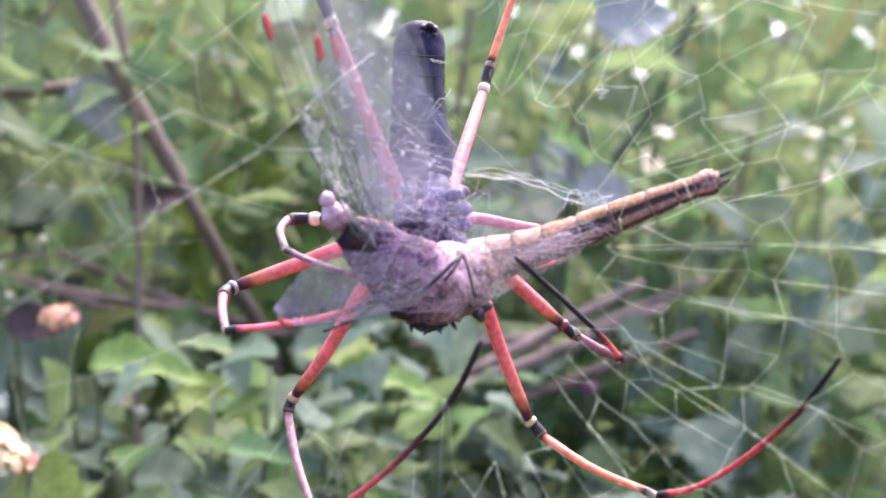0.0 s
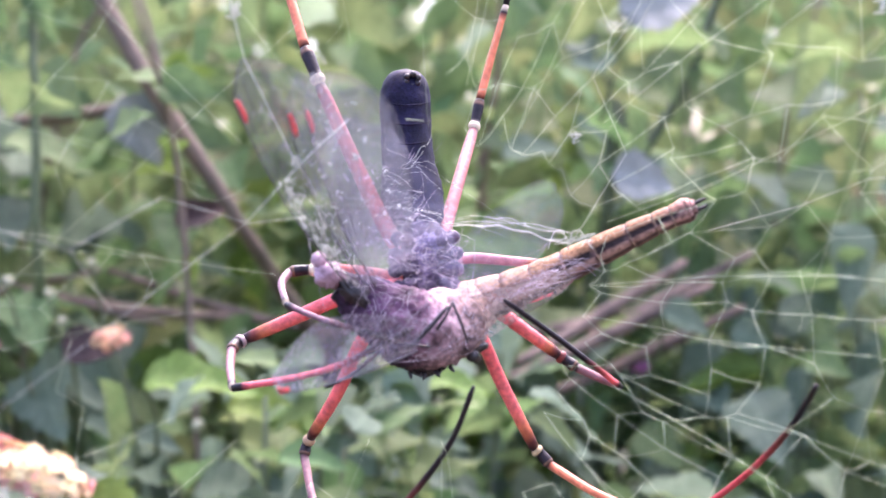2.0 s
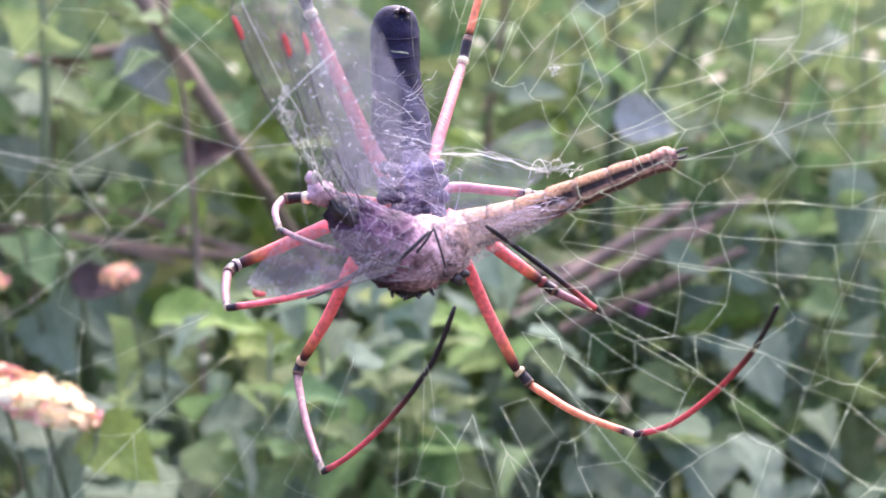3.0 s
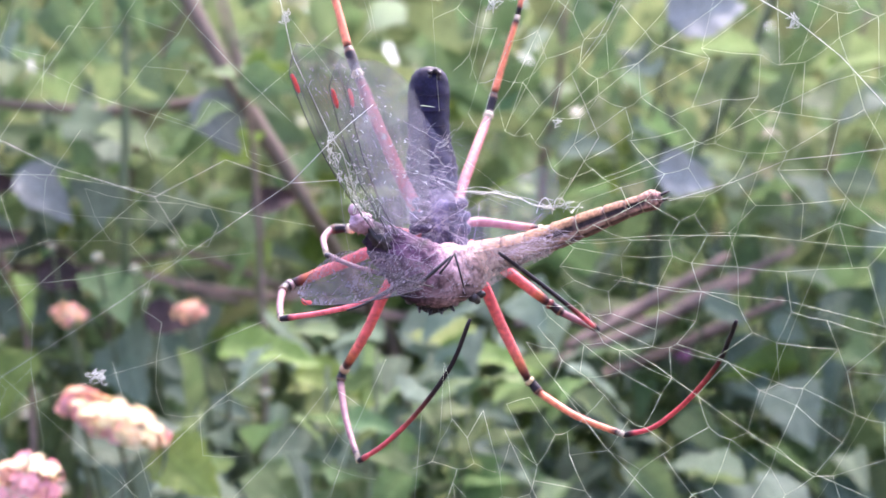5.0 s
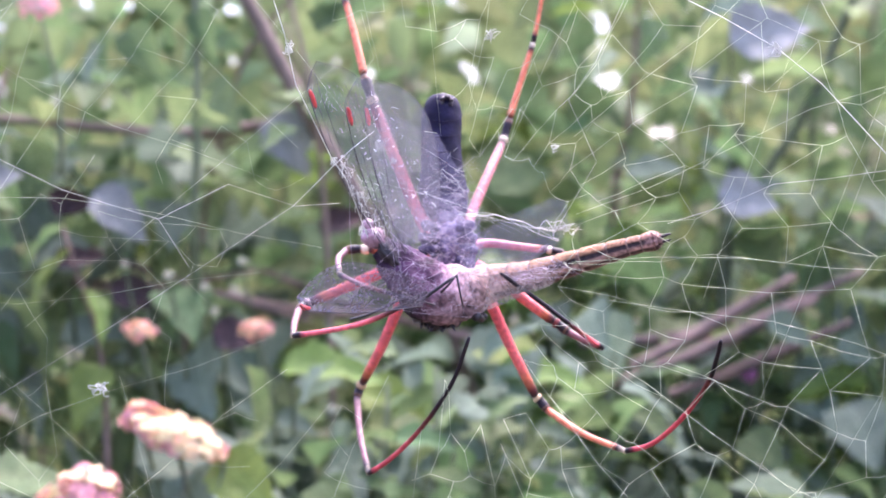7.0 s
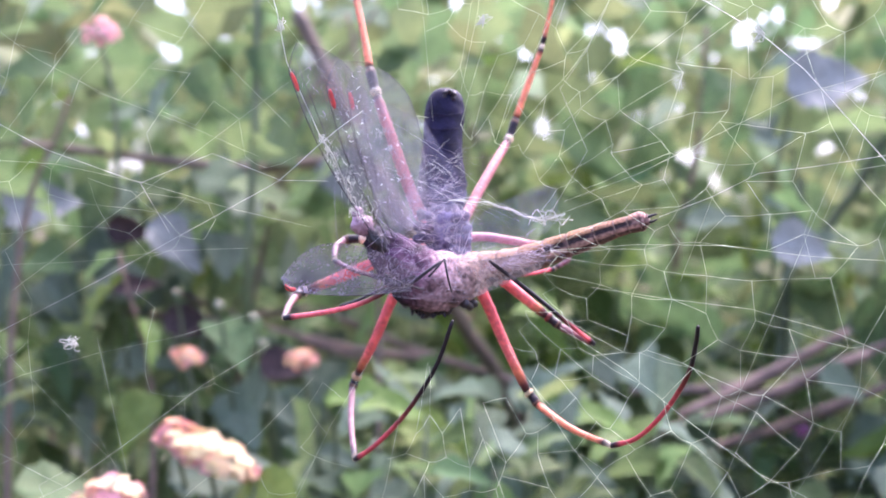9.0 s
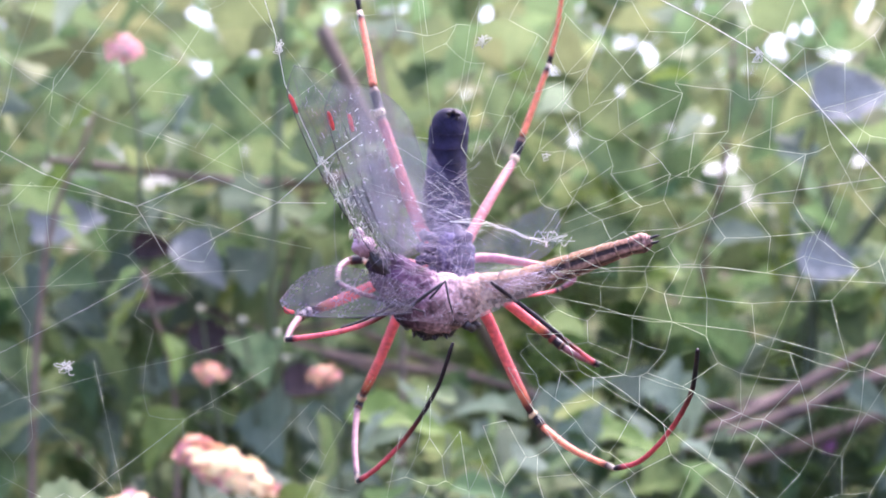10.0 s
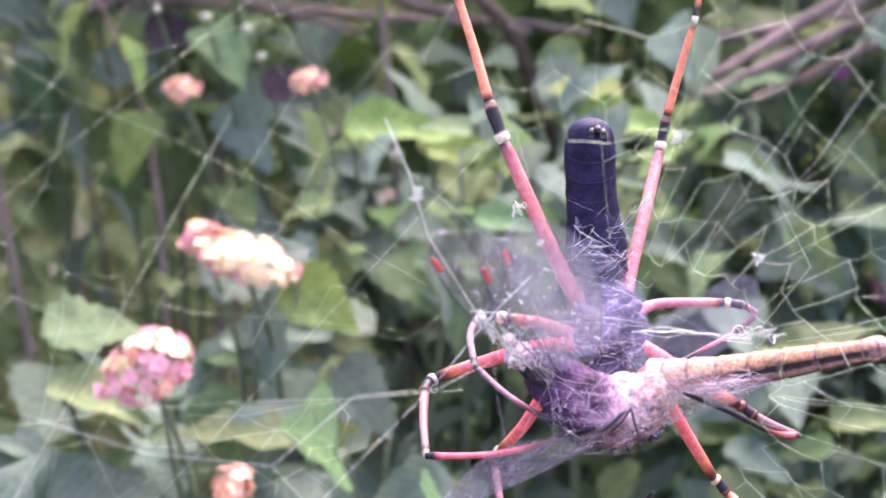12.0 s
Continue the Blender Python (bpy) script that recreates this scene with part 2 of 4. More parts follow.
# ---- ground and far growth ----
def ground():
    verts, faces = [], []
    n = 40
    for i in range(n + 1):
        for k in range(n + 1):
            u, v = (i / n * 2 - 1), (k / n * 2 - 1)
            x, y = 60 * u * abs(u) ** 1.5, 60 * v * abs(v) ** 1.5
            verts.append((x, y, 0.05 * noise.noise(Vector((x * 1.3, y * 1.3, 0))) - 0.03))
    for i in range(n):
        for k in range(n):
            a = i * (n + 1) + k
            faces.append((a, a + n + 1, a + n + 2, a + 1))
    tagged(new("ground", mesh_of("ground", verts, faces, SOIL)), "dark soil with leaf litter under the thicket", "ground", kind="structure")


ground()


def leaf_shape(width=0.5, fold=0.18, droop=0.25, lobes=0.0, rows=7, cols=4, wave=0.03):
    """A leaf of unit length along x, its upper side along z."""
    verts, faces = [], []
    for i in range(rows + 1):
        t = i / rows
        w = width * 0.5 * (math.sin(math.pi * t ** 0.66) ** 0.85) * (1.22 - 0.5 * t) * (1 + lobes * math.cos(t * 44)) + 0.006
        for k in range(cols + 1):
            s = k / cols * 2 - 1
            z = abs(s) * w * fold * 2 - droop * t * t + wave * math.sin(t * 17 + s * 2) * abs(s)
            verts.append((t, s * w, z))
    for i in range(rows):
        for k in range(cols):
            a = i * (cols + 1) + k
            faces.append((a, a + cols + 1, a + cols + 2, a + 1))
    return verts, faces


SHAPES = [leaf_shape(0.55, 0.2, 0.2, 0.05, 14), leaf_shape(0.62, 0.12, 0.35, 0.06, 14), leaf_shape(0.45, 0.3, 0.3, 0.04, 14), leaf_shape(0.7, 0.15, 0.15, 0.08, 14)]
LEAF_MESH = {}


def leaf_mesh(material, kind):
    if (material.name, kind) not in LEAF_MESH:
        v, f = SHAPES[kind]
        LEAF_MESH[material.name, kind] = mesh_of("leaf", v, f, material)
    return LEAF_MESH[material.name, kind]


def leaf_turn(r, tilt=35):
    """A leaf's turn: any heading, its upper side roughly to the sky and a little to the open side of the thicket."""
    return Euler((radians(r.gauss(12, tilt)), radians(r.gauss(15, tilt)), r.uniform(0, 6.283)), "XYZ")


# Openings for the sky, placed to fit the camera's view: place along the hedge, height, half-width for each metre of
# distance, and distance from the camera.
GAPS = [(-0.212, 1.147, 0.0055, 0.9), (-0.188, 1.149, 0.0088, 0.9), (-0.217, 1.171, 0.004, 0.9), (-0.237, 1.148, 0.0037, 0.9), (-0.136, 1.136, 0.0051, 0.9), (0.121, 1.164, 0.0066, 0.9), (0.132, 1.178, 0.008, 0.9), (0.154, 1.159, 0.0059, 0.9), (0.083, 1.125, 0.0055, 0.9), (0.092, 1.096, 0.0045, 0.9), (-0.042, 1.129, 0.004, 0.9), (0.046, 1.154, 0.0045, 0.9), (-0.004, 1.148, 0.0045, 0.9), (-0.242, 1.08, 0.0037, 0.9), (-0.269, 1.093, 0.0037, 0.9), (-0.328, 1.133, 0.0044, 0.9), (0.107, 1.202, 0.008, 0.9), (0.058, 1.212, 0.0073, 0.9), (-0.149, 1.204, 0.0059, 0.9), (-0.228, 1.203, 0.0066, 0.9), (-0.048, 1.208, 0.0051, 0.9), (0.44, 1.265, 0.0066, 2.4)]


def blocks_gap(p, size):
    """Whether a leaf about the place p would stand in the camera's line of sight through one of the openings."""
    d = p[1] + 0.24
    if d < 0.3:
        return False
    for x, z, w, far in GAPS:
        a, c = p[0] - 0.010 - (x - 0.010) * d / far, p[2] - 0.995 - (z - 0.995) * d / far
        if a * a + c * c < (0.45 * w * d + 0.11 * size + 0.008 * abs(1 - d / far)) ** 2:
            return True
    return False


def foliage(name, label, category, count, spot, sizes, material, seed, tilt=35):
    """A mass of leaves as one object; spot(r) gives a place in metres."""
    r = random.Random(seed)
    bases = [(np.array(v), np.array(f)) for v, f in (leaf_shape(0.55, 0.2, 0.2, 0, 4, 2), leaf_shape(0.65, 0.12, 0.3, 0, 4, 2))]
    vs, fs, at = [], [], 0
    for _ in range(count):
        p = spot(r)
        if p is None:
            continue
        v, f = bases[r.randrange(2)]
        size = r.uniform(*sizes)
        m = np.array(leaf_turn(r, tilt).to_matrix()) * size
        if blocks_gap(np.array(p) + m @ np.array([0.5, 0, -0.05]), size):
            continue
        vs.append(v @ m.T + np.array(p))
        fs.append(f + at)
        at += len(v)
    me = bpy.data.meshes.new(name)
    me.from_pydata(np.concatenate(vs).tolist(), [], np.concatenate(fs).tolist())
    me.polygons.foreach_set("use_smooth", [True] * len(me.polygons))
    me.materials.append(material)
    return tagged(new(name, me), label, category, kind="stuff")


# Bare hollows in the front of the hedge, the first made up to darken the view's lower left: place along it, height, and
# half-width.
HOLLOWS = [(-0.27, 0.88, 0.07), (-0.10, 0.86, 0.065), (0.58, 0.81, 0.13), (-0.83, 0.84, 0.13), (1.09, 0.94, 0.10)]


def thicket_spot(y0, y1, top, half, thin):
    """Places in a long hedge between two depths, thinner towards its uneven top and its ends."""
    def spot(r):
        y = r.uniform(y0, y1)
        x = r.uniform(-half, half)
        if y < y0 + 0.22 * abs(noise.noise(Vector((x * 2.7, y0, 9.0)))):
            return None
        if abs(x) > half - 0.4 + 0.35 * noise.noise(Vector((y * 2.3, x, 3.0))):
            return None
        crest = top(x, y)
        z = crest - (crest - 0.02) * r.random() ** 1.35
        near_top = (z - (crest - thin)) / thin
        if near_top > 0 and r.random() < near_top * 0.85:
            return None
        if noise.noise(Vector((x * 7, y * 7, z * 7))) < -0.28:
            return None
        if y < 1.0 and any((x - a) ** 2 + (z - c) ** 2 < (w * (1 + 0.5 * noise.noise(Vector((x * 9, y * 9, z * 9))))) ** 2 for a, c, w in HOLLOWS):
            return None
        return (x, y, z)
    return spot


def crest_near(x, y):
    return 1.0 + 0.27 * (y + 0.24) + 0.05 * noise.noise(Vector((x * 8, y * 5, 2.0)))


def crest_far(x, y):
    return 1.0 + 0.27 * (y + 0.24) + 0.19 * noise.noise(Vector((x * 3.4, y * 3, 7.0)))


foliage("hedge_leaves", "dense out-of-focus green leaves of the thicket", "foliage", 46000, thicket_spot(0.52, 1.45, crest_near, 2.4, 0.08), (0.026, 0.054), LEAF_FAR, 11)
foliage("far_leaves", "far green leaves with bright sky between them", "foliage", 26000, thicket_spot(1.45, 3.4, crest_far, 2.7, 0.29), (0.045, 0.10), LEAF_FAR, 12)


def litter_spot(r):
    x, y = r.gauss(0, 1.2), 0.8 + r.gauss(0, 0.45)
    return (x, y, 0.05 * noise.noise(Vector((x * 1.3, y * 1.3, 0))) - 0.03 + r.uniform(0.005, 0.04))


foliage("leaf_litter", "dry brown fallen leaves under the thicket", "leaf litter", 2200, litter_spot, (0.03, 0.07), DRY_FAR, 13, 14)


def limb(name, pts, radii, material, label, category, group="", sides=8, bump=0.15):
    v, f, _ = tube_data([HOME * 1000 + Vector(p) for p in pts], radii, sides, 5, 1.0, bump)
    return tagged(new(name, mesh_of(name, [x * MM for x in v], f, material)), label, category, group)


# Flower heads kept clear for the camera's view: their places and the half-width freed of leaves in front.
HEADS = [(-92, 244, -56, 34), (-106, 189, -66, 26), (-80, 374, -30, 14), (-128, 374, -31, 14)]


def shrub(name, label, category, base, heads, leaves, sizes, materials, seed, stem=STEM, thick=2.2, spread=40.0, group="", tilt=30, low=0.45):
    """A plant: stems from the ground to several heads (millimetres round the web's middle), with leaves along their upper halves."""
    r = random.Random(seed)
    top = thing(name, label, category, group, W((base[0], base[1], -1000)))
    root = Vector((base[0], base[1], -1000))
    lines = []
    for h in heads:
        h = Vector(h)
        mid = root.lerp(h, 0.7) + Vector((r.uniform(-30, 30), r.uniform(-20, 20), 25))
        pts = [Vector((0, 0, 0)), mid - root, h - root]
        tube_part("stem", pts, [(0, thick), (1, thick * 0.35)], stem, top, sides=6, sub=8)
        lines.append(spline([root, mid, h], 12))
    for _ in range(leaves):
        line = r.choice(lines)
        i = min(int(len(line) * (low + (1 - low) * r.random() ** 0.6)), len(line) - 1)
        p = line[i] + Vector((r.gauss(0, spread), r.gauss(0, spread), r.gauss(0, spread * 0.6)))
        size, turn = r.uniform(*sizes), leaf_turn(r, tilt)
        if any((p.x - x) ** 2 + (p.z - z) ** 2 < w * w and p.y < y + 20 for x, y, z, w in HEADS):
            continue
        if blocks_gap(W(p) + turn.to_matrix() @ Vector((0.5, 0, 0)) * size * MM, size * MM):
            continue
        ob = part("leaf", leaf_mesh(r.choice(materials), r.randrange(4)), top)
        ob.matrix_basis = Matrix.LocRotScale((p - root) * MM, turn, (size * MM, size * MM, size * MM))
    return top


# ---- flower heads ----
def floret_mesh(material):
    """A five-lobed floret on a short tube, about 1 unit across, facing z."""
    verts, faces = [(0, 0, -0.05)], []
    n = 20
    for k in range(n):
        a = 2 * math.pi * k / n
        r = 0.34 + 0.18 * abs(math.cos(a * 2.5))
        verts.append((r * math.cos(a), r * math.sin(a), 0.06 - 0.12 * (r - 0.34)))
    for k in range(n):
        faces.append((0, 1 + k, 1 + (k + 1) % n))
    b = len(verts)
    for k in range(5):
        a = 2 * math.pi * k / 5
        verts.append((0.09 * math.cos(a), 0.09 * math.sin(a), 0.0))
        verts.append((0.06 * math.cos(a), 0.06 * math.sin(a), -0.9))
    for k in range(5):
        j = (k + 1) % 5
        faces.append((b + 2 * k, b + 2 * k + 1, b + 2 * j + 1, b + 2 * j))
    return mesh_of("floret", verts, faces, material)


FLORETS = {m.name: floret_mesh(m) for m in (PINK, PEACH, CREAM, PURPLE)}


def flower(label, at, axes, lean, seed, inner=(CREAM, PEACH), outer=(PINK, PEACH), size=7.0, count=34, turn=0.0, stalk=None, name="lantana_flower"):
    """A domed head of florets on a stalk. at: the middle of the dome; axes: its half-widths; lean, turn: degrees."""
    r = random.Random(seed)
    top = thing(name, label, "flower", "lantana flowers", W(at))
    m = Euler((radians(lean), radians(turn), 0)).to_matrix()
    for k in range(count):
        t = (k + 0.5) / count
        th = math.acos(1 - 1.25 * t)
        ph = k * 2.39996 + r.uniform(-0.2, 0.2)
        d = Vector((math.sin(th) * math.cos(ph), math.sin(th) * math.sin(ph), math.cos(th)))
        p = m @ Vector((d.x * axes[0], d.y * axes[1], d.z * axes[2])) * (r.uniform(0.88, 1.1) + 0.42 * noise.noise(d * 1.9 + Vector((seed * 3.1, 0, 0))))
        face = m @ Vector((d.x / axes[0], d.y / axes[1], d.z / axes[2])).normalized()
        q = (face + Vector((r.gauss(0, 0.15), r.gauss(0, 0.15), r.gauss(0, 0.15)))).to_track_quat("Z", "Y")
        mat = r.choice(inner if t < 0.5 else outer)
        s = size * r.uniform(0.8, 1.15) * MM
        ob = part("floret", FLORETS[mat.name], top)
        ob.matrix_basis = Matrix.LocRotScale(p * MM, q, (s, s, s))
    end = Vector(stalk) - Vector(at) if stalk else Vector((7, 7, -62))
    tube_part("stalk", [m @ Vector((0, 0, -axes[2] * 0.2)), end * 0.5 + Vector((3, 0, 0)), end], [(0, 0.75), (1, 1.1)], STEM, top, sides=6, sub=5)
    v, f = ball_data((0, 0, 0), (axes[0] * 0.4, axes[1] * 0.4, axes[2] * 0.4), 10, 6, 0.2)
    part("receptacle", mesh_of("receptacle", [m @ x * MM for x in v], f, BUD), top)
    return top


flower("cream and peach lantana flower head, wide open", (-88.9, 244.2, -57.2), (15.0, 8.0, 4.3), 25, 1, (CREAM, CREAM, CREAM, PEACH), (PEACH, PINK, CREAM, PINK), 5.2, 90, 24)
flower("small pink lantana flower head beside the open one", (-101.0, 249.4, -52.4), (5.5, 5.1, 4.7), 25, 6, (PINK, PEACH), (PINK, PEACH), 4.4, 40, -10)
flower("pink lantana flower head with some yellow florets", (-105.9, 189.4, -69.3), (12.4, 9.5, 5.8), 40, 2, (PINK, CREAM, PINK, PEACH), (PINK, PINK, CREAM), 5.0, 62, -15)
flower("peach lantana flower head, out of focus", (-127.9, 374.4, -31.2), (6.4, 5.1, 4.2), 30, 3, (PEACH, PEACH), (PINK, PEACH), 3.8, 17)
flower("peach lantana flower head beside a dark dead leaf", (-80.7, 374.4, -30.3), (6.7, 5.1, 3.8), 30, 4, (PEACH, PEACH), (PEACH, PINK), 3.8, 17)
flower("pink lantana flower head high in the hedge", (-157.8, 336.0, 92.3), (7.7, 7.0, 7.0), 20, 5, (PINK, PINK), (PINK, PINK), 3.8, 24)

flower("small purple flower deep in the hedge", (134.8, 476.8, -57.4), (3.8, 3.2, 3.2), 20, 7, (PURPLE, PURPLE), (PURPLE, PURPLE), 2.9, 16)
flower("dull pink flower head low in the hedge", (156.8, 464.0, -152.7), (9.6, 7.0, 5.8), 30, 8, (PINK, PURPLE), (PINK, PURPLE), 4.5, 30)
flower("wilted orange flower low in the bush", (-87.0, 189.4, -104.3), (5.1, 5.1, 6.6), 60, 9, (PEACH, PEACH), (PEACH, PINK), 5.8, 14)


def bud(at, size, stalk):
    top = thing("flower_bud", "round pale green bud on a thin stalk", "bud", "flower buds", W(at))
    v, f = ball_data((0, 0, 0), (size, size, size * 0.9), 14, 9, 0.25, 0.8)
    part("bud", mesh_of("bud", [x * MM for x in v], f, BUD), top)
    tube_part("stalk", [(0, 0, -size * 0.8), (2, 4, -size - 13), stalk], [(0, 0.5), (1, 0.8)], STEM, top, sides=6, sub=4)


for at, size in (((157.2, 457.6, -191.1), 3.5), ((139.3, 457.6, -175.8), 3.2), ((177.7, 489.6, -171.8), 2.9), ((-52.4, 400.0, -65.3), 2.6), ((-37.2, 361.6, -92.2), 2.9), ((-106.0, 400.0, -13.8), 1.9), ((-121.5, 402.0, -9.0), 2.1), ((-139.0, 398.0, -4.5), 1.6), ((-91.0, 405.0, -3.0), 1.8), ((-101.0, 396.0, -24.0), 1.7)):
    bud(at, size, (8, 16, -62))

# ---- plants, nearest first ----
shrub("lantana_bush", "lantana bush with grey-green oval leaves under the flowers", "bush", (-91, 264), [(-85.3, 241.8, -68.5), (-107.2, 201.6, -74.1), (-64.8, 246.6, -92.4), (-146.6, 246.6, -95.9), (-100.1, 228.5, -112.9), (-49.2, 269.4, -115.3), (-134.6, 241.8, -142.6), (-78.7, 255.9, -155.8)],
      240, (26, 44), (LEAF_BLUE, LEAF_BLUE, LEAF_BLUE, LEAF, LEAF_BLUE), 21, spread=29, group="shrubs")
shrub("lantana_bush", "lantana bush with bluish leaves behind the web", "bush", (-13, 490), [(-61.8, 400.0, -79.4), (-33.3, 438.4, -69.2), (-6.2, 464.0, -82.1), (-90.3, 438.4, -59.3), (16.4, 438.4, -104.0), (-39.9, 425.6, -126.3)],
      260, (23, 44), (LEAF_BLUE, LEAF_BLUE, LEAF), 22, spread=35, group="shrubs")
shrub("leafy_shrub", "leafy green shrub in the hedge", "bush", (-269, 554), [(-193.2, 489.6, 50.9), (-162.7, 521.6, 81.1), (-209.2, 489.6, -10.4), (-132.5, 540.8, 40.3), (-182.2, 521.6, 106.1), (-262.6, 489.6, 37.6)],
      250, (22, 45), (LEAF, LEAF, LEAF_BLUE), 23, spread=48, group="shrubs", low=0.66)
shrub("leafy_shrub", "bright green shrub in the hedge", "bush", (51, 650), [(-26.4, 617.6, 100.7), (21.5, 649.6, 71.9), (67.8, 617.6, 34.8), (-58.6, 630.4, 57.6), (70.3, 649.6, 117.4), (-7.6, 617.6, 6.6)],
      290, (22, 45), (LEAF, LEAF, LEAF_LIME), 24, spread=54, group="shrubs")
shrub("leafy_shrub", "tall green shrub in the hedge", "bush", (307, 586), [(178.8, 553.6, 84.5), (218.8, 540.8, 40.3), (135.3, 553.6, 93.2), (199.4, 521.6, -16.4), (255.2, 521.6, 67.1), (170.9, 585.6, 27.5)],
      290, (22, 45), (LEAF, LEAF_BLUE, LEAF), 25, spread=48, group="shrubs")
shrub("leafy_shrub", "low shrub with dull green leaves", "bush", (211, 490), [(93.4, 457.6, -96.7), (144.4, 457.6, -81.4), (195.5, 457.6, -96.7), (115.6, 438.4, -128.8), (56.6, 476.8, -120.3), (174.3, 425.6, -148.3)],
      290, (20, 40), (LEAF, LEAF_BLUE, LEAF_BLUE), 26, spread=42, group="shrubs")

shrub("leafy_shrub", "pale green shrub beside the dry stalks", "bush", (269, 541), [(185.7, 489.6, -26.4), (166.7, 476.8, -67.9), (205.0, 464.0, -61.6), (145.0, 528.0, -55.9), (186.0, 451.2, -105.9), (114.9, 515.2, -88.1), (234.9, 476.8, -31.2)],
      260, (20, 38), (LEAF, LEAF_BLUE, LEAF_LIME, LEAF), 27, spread=38, group="shrubs")

shrub("leafy_shrub", "dull green shrub deep in the hedge", "bush", (38, 714), [(37.8, 649.6, -25.7), (86.5, 649.6, -51.7), (5.4, 681.6, -53.6), (54.0, 649.6, -90.8), (106.5, 681.6, -9.8), (-28.3, 681.6, -26.6)],
      290, (22, 42), (LEAF, LEAF, LEAF_BLUE), 28, spread=48, group="shrubs")
shrub("leafy_shrub", "low shrub of dull leaves near the ground", "bush", (128, 490), [(57.7, 489.6, -189.2), (135.3, 476.8, -212.1), (182.7, 457.6, -231.9), (90.2, 540.8, -159.6), (18.4, 521.6, -183.6), (227.1, 476.8, -185.9), (171.6, 521.6, -169.7)],
      290, (22, 40), (LEAF, LEAF_BLUE, LEAF), 29, spread=48, group="shrubs")


shrub("leafy_shrub", "sparse shrub with broad bluish and lime leaves", "bush", (38, 400), [(22.5, 400.0, -37.2), (45.0, 387.2, -57.2), (67.2, 425.6, -43.6), (3.8, 400.0, -55.9), (87.4, 412.8, -61.8), (33.5, 387.2, -73.2)],
      120, (23, 38), (LEAF, LEAF_BLUE, LEAF), 30, spread=27, group="shrubs")
shrub("leafy_shrub", "low shrub with broad green leaves in the open", "bush", (154, 323), [(76.3, 329.8, -133.2), (111.1, 348.8, -120.4), (132.5, 329.8, -143.6), (96.0, 323.3, -156.3), (158.5, 348.8, -131.1), (61.7, 329.8, -154.0)],
      150, (22, 37), (LEAF, LEAF_BLUE, LEAF), 31, spread=29, group="shrubs")


shrub("leafy_shrub", "shrub with broad pale bluish leaves below the web", "bush", (-8, 345), [(-26.0, 332.0, -48.0), (-8.0, 336.0, -42.0), (12.0, 338.0, -44.0), (-30.0, 330.0, -68.0), (0.0, 328.0, -66.0), (26.0, 332.0, -62.0), (-12.0, 326.0, -80.0)],
      58, (17, 28), (LEAF_BLUE, LEAF_BLUE, LEAF, LEAF), 47, spread=19, group="shrubs", tilt=22, low=0.9)


def single_leaf(label, at, size, turn, material, kind=1, name="broad_leaf", stalk=None):
    """One leaf that stands out, with its petiole reaching back into the hedge. turn: degrees about x, y and z."""
    top = thing(name, label, "leaf", "leaves that stand out", W(at))
    ob = part("blade", leaf_mesh(material, kind), top)
    ob.matrix_basis = Matrix.LocRotScale((0, 0, 0), Euler([radians(a) for a in turn]), (size * MM,) * 3)
    tube_part("petiole", [(0, 0, 0), (3, 13, -12), stalk or (0, 40, -40)], [(0, 0.5), (1, 0.9)], STEM, top, sides=6)
    return top


single_leaf("pale greyish leaf turned towards the light", (107.6, 398.1, 25.9), 28, (70, 10, 5), LEAF_GREY, 3)
single_leaf("large greyish leaf beside a leaning branch", (-83.8, 456.3, 63.9), 33, (75, 60, 0), LEAF_GREY, 3)
single_leaf("pale greyish leaf beside a curled dead leaf", (-159.2, 425.6, 27.0), 32, (60, 35, 5), LEAF_GREY, 1)
single_leaf("large greyish leaf at the hedge's edge", (-227.4, 425.6, 29.4), 37, (62, -12, 5), LEAF_GREY, 3)
single_leaf("broad bluish leaf low behind the web", (1.4, 400.0, -39.6), 37, (48, 18, 10), LEAF_BLUE, 3)
single_leaf("broad bluish leaf under the web", (-15.5, 374.4, -78.4), 37, (50, 10, -10), LEAF_BLUE, 3)
single_leaf("long yellow-green leaf behind the web", (-68.4, 355.2, -45.5), 42, (35, -5, -4), LEAF_LIME, 2)
single_leaf("yellow-green leaf low in the hedge", (-40.5, 361.6, -54.8), 40, (40, 10, 10), LEAF_LIME, 2)
single_leaf("fresh green leaf under the web", (14.4, 355.2, -47.7), 40, (30, -5, -8), LEAF_LIME, 2)
single_leaf("pale bluish leaf under the flowers", (-105.2, 489.6, -45.1), 32, (60, 80, 5), LEAF_BLUE, 3)
single_leaf("bluish lobed leaf behind the web", (-22.9, 425.6, -48.4), 38, (50, 60, 20), LEAF_BLUE, 3)
single_leaf("bright green leaf beside the open flower", (-77.0, 250.0, -65.0), 27, (52, 35, -20), LEAF_LIME, 3)
single_leaf("broad pale bluish leaf below the open flower", (-104.0, 256.0, -68.0), 36, (40, -15, 15), LEAF_BLUE, 3)
single_leaf("broad green leaf under the open flower", (-137.9, 201.6, -78.2), 32, (25, 15, 5), LEAF, 2)
single_leaf("greyish leaf in the crown of the hedge", (112.6, 400.0, 88.7), 37, (68, -14, 5), LEAF_GREY, 3)
single_leaf("bluish leaf low in the hedge", (132.9, 425.6, -29.0), 26, (60, 20, 10), LEAF_BLUE, 0)
single_leaf("curled dark brown dead leaf", (-178.7, 425.6, 24.6), 22, (100, 10, 15), DRY, 0, "dead_leaf")
single_leaf("brown dead leaf caught on the branch", (-63.6, 457.6, 11.7), 27, (70, -20, 10), DRY, 2, "dead_leaf")
single_leaf("dark dead leaf beside a flower", (-100.2, 384.0, -31.7), 22, (75, 5, 0), DRY, 1, "dead_leaf")

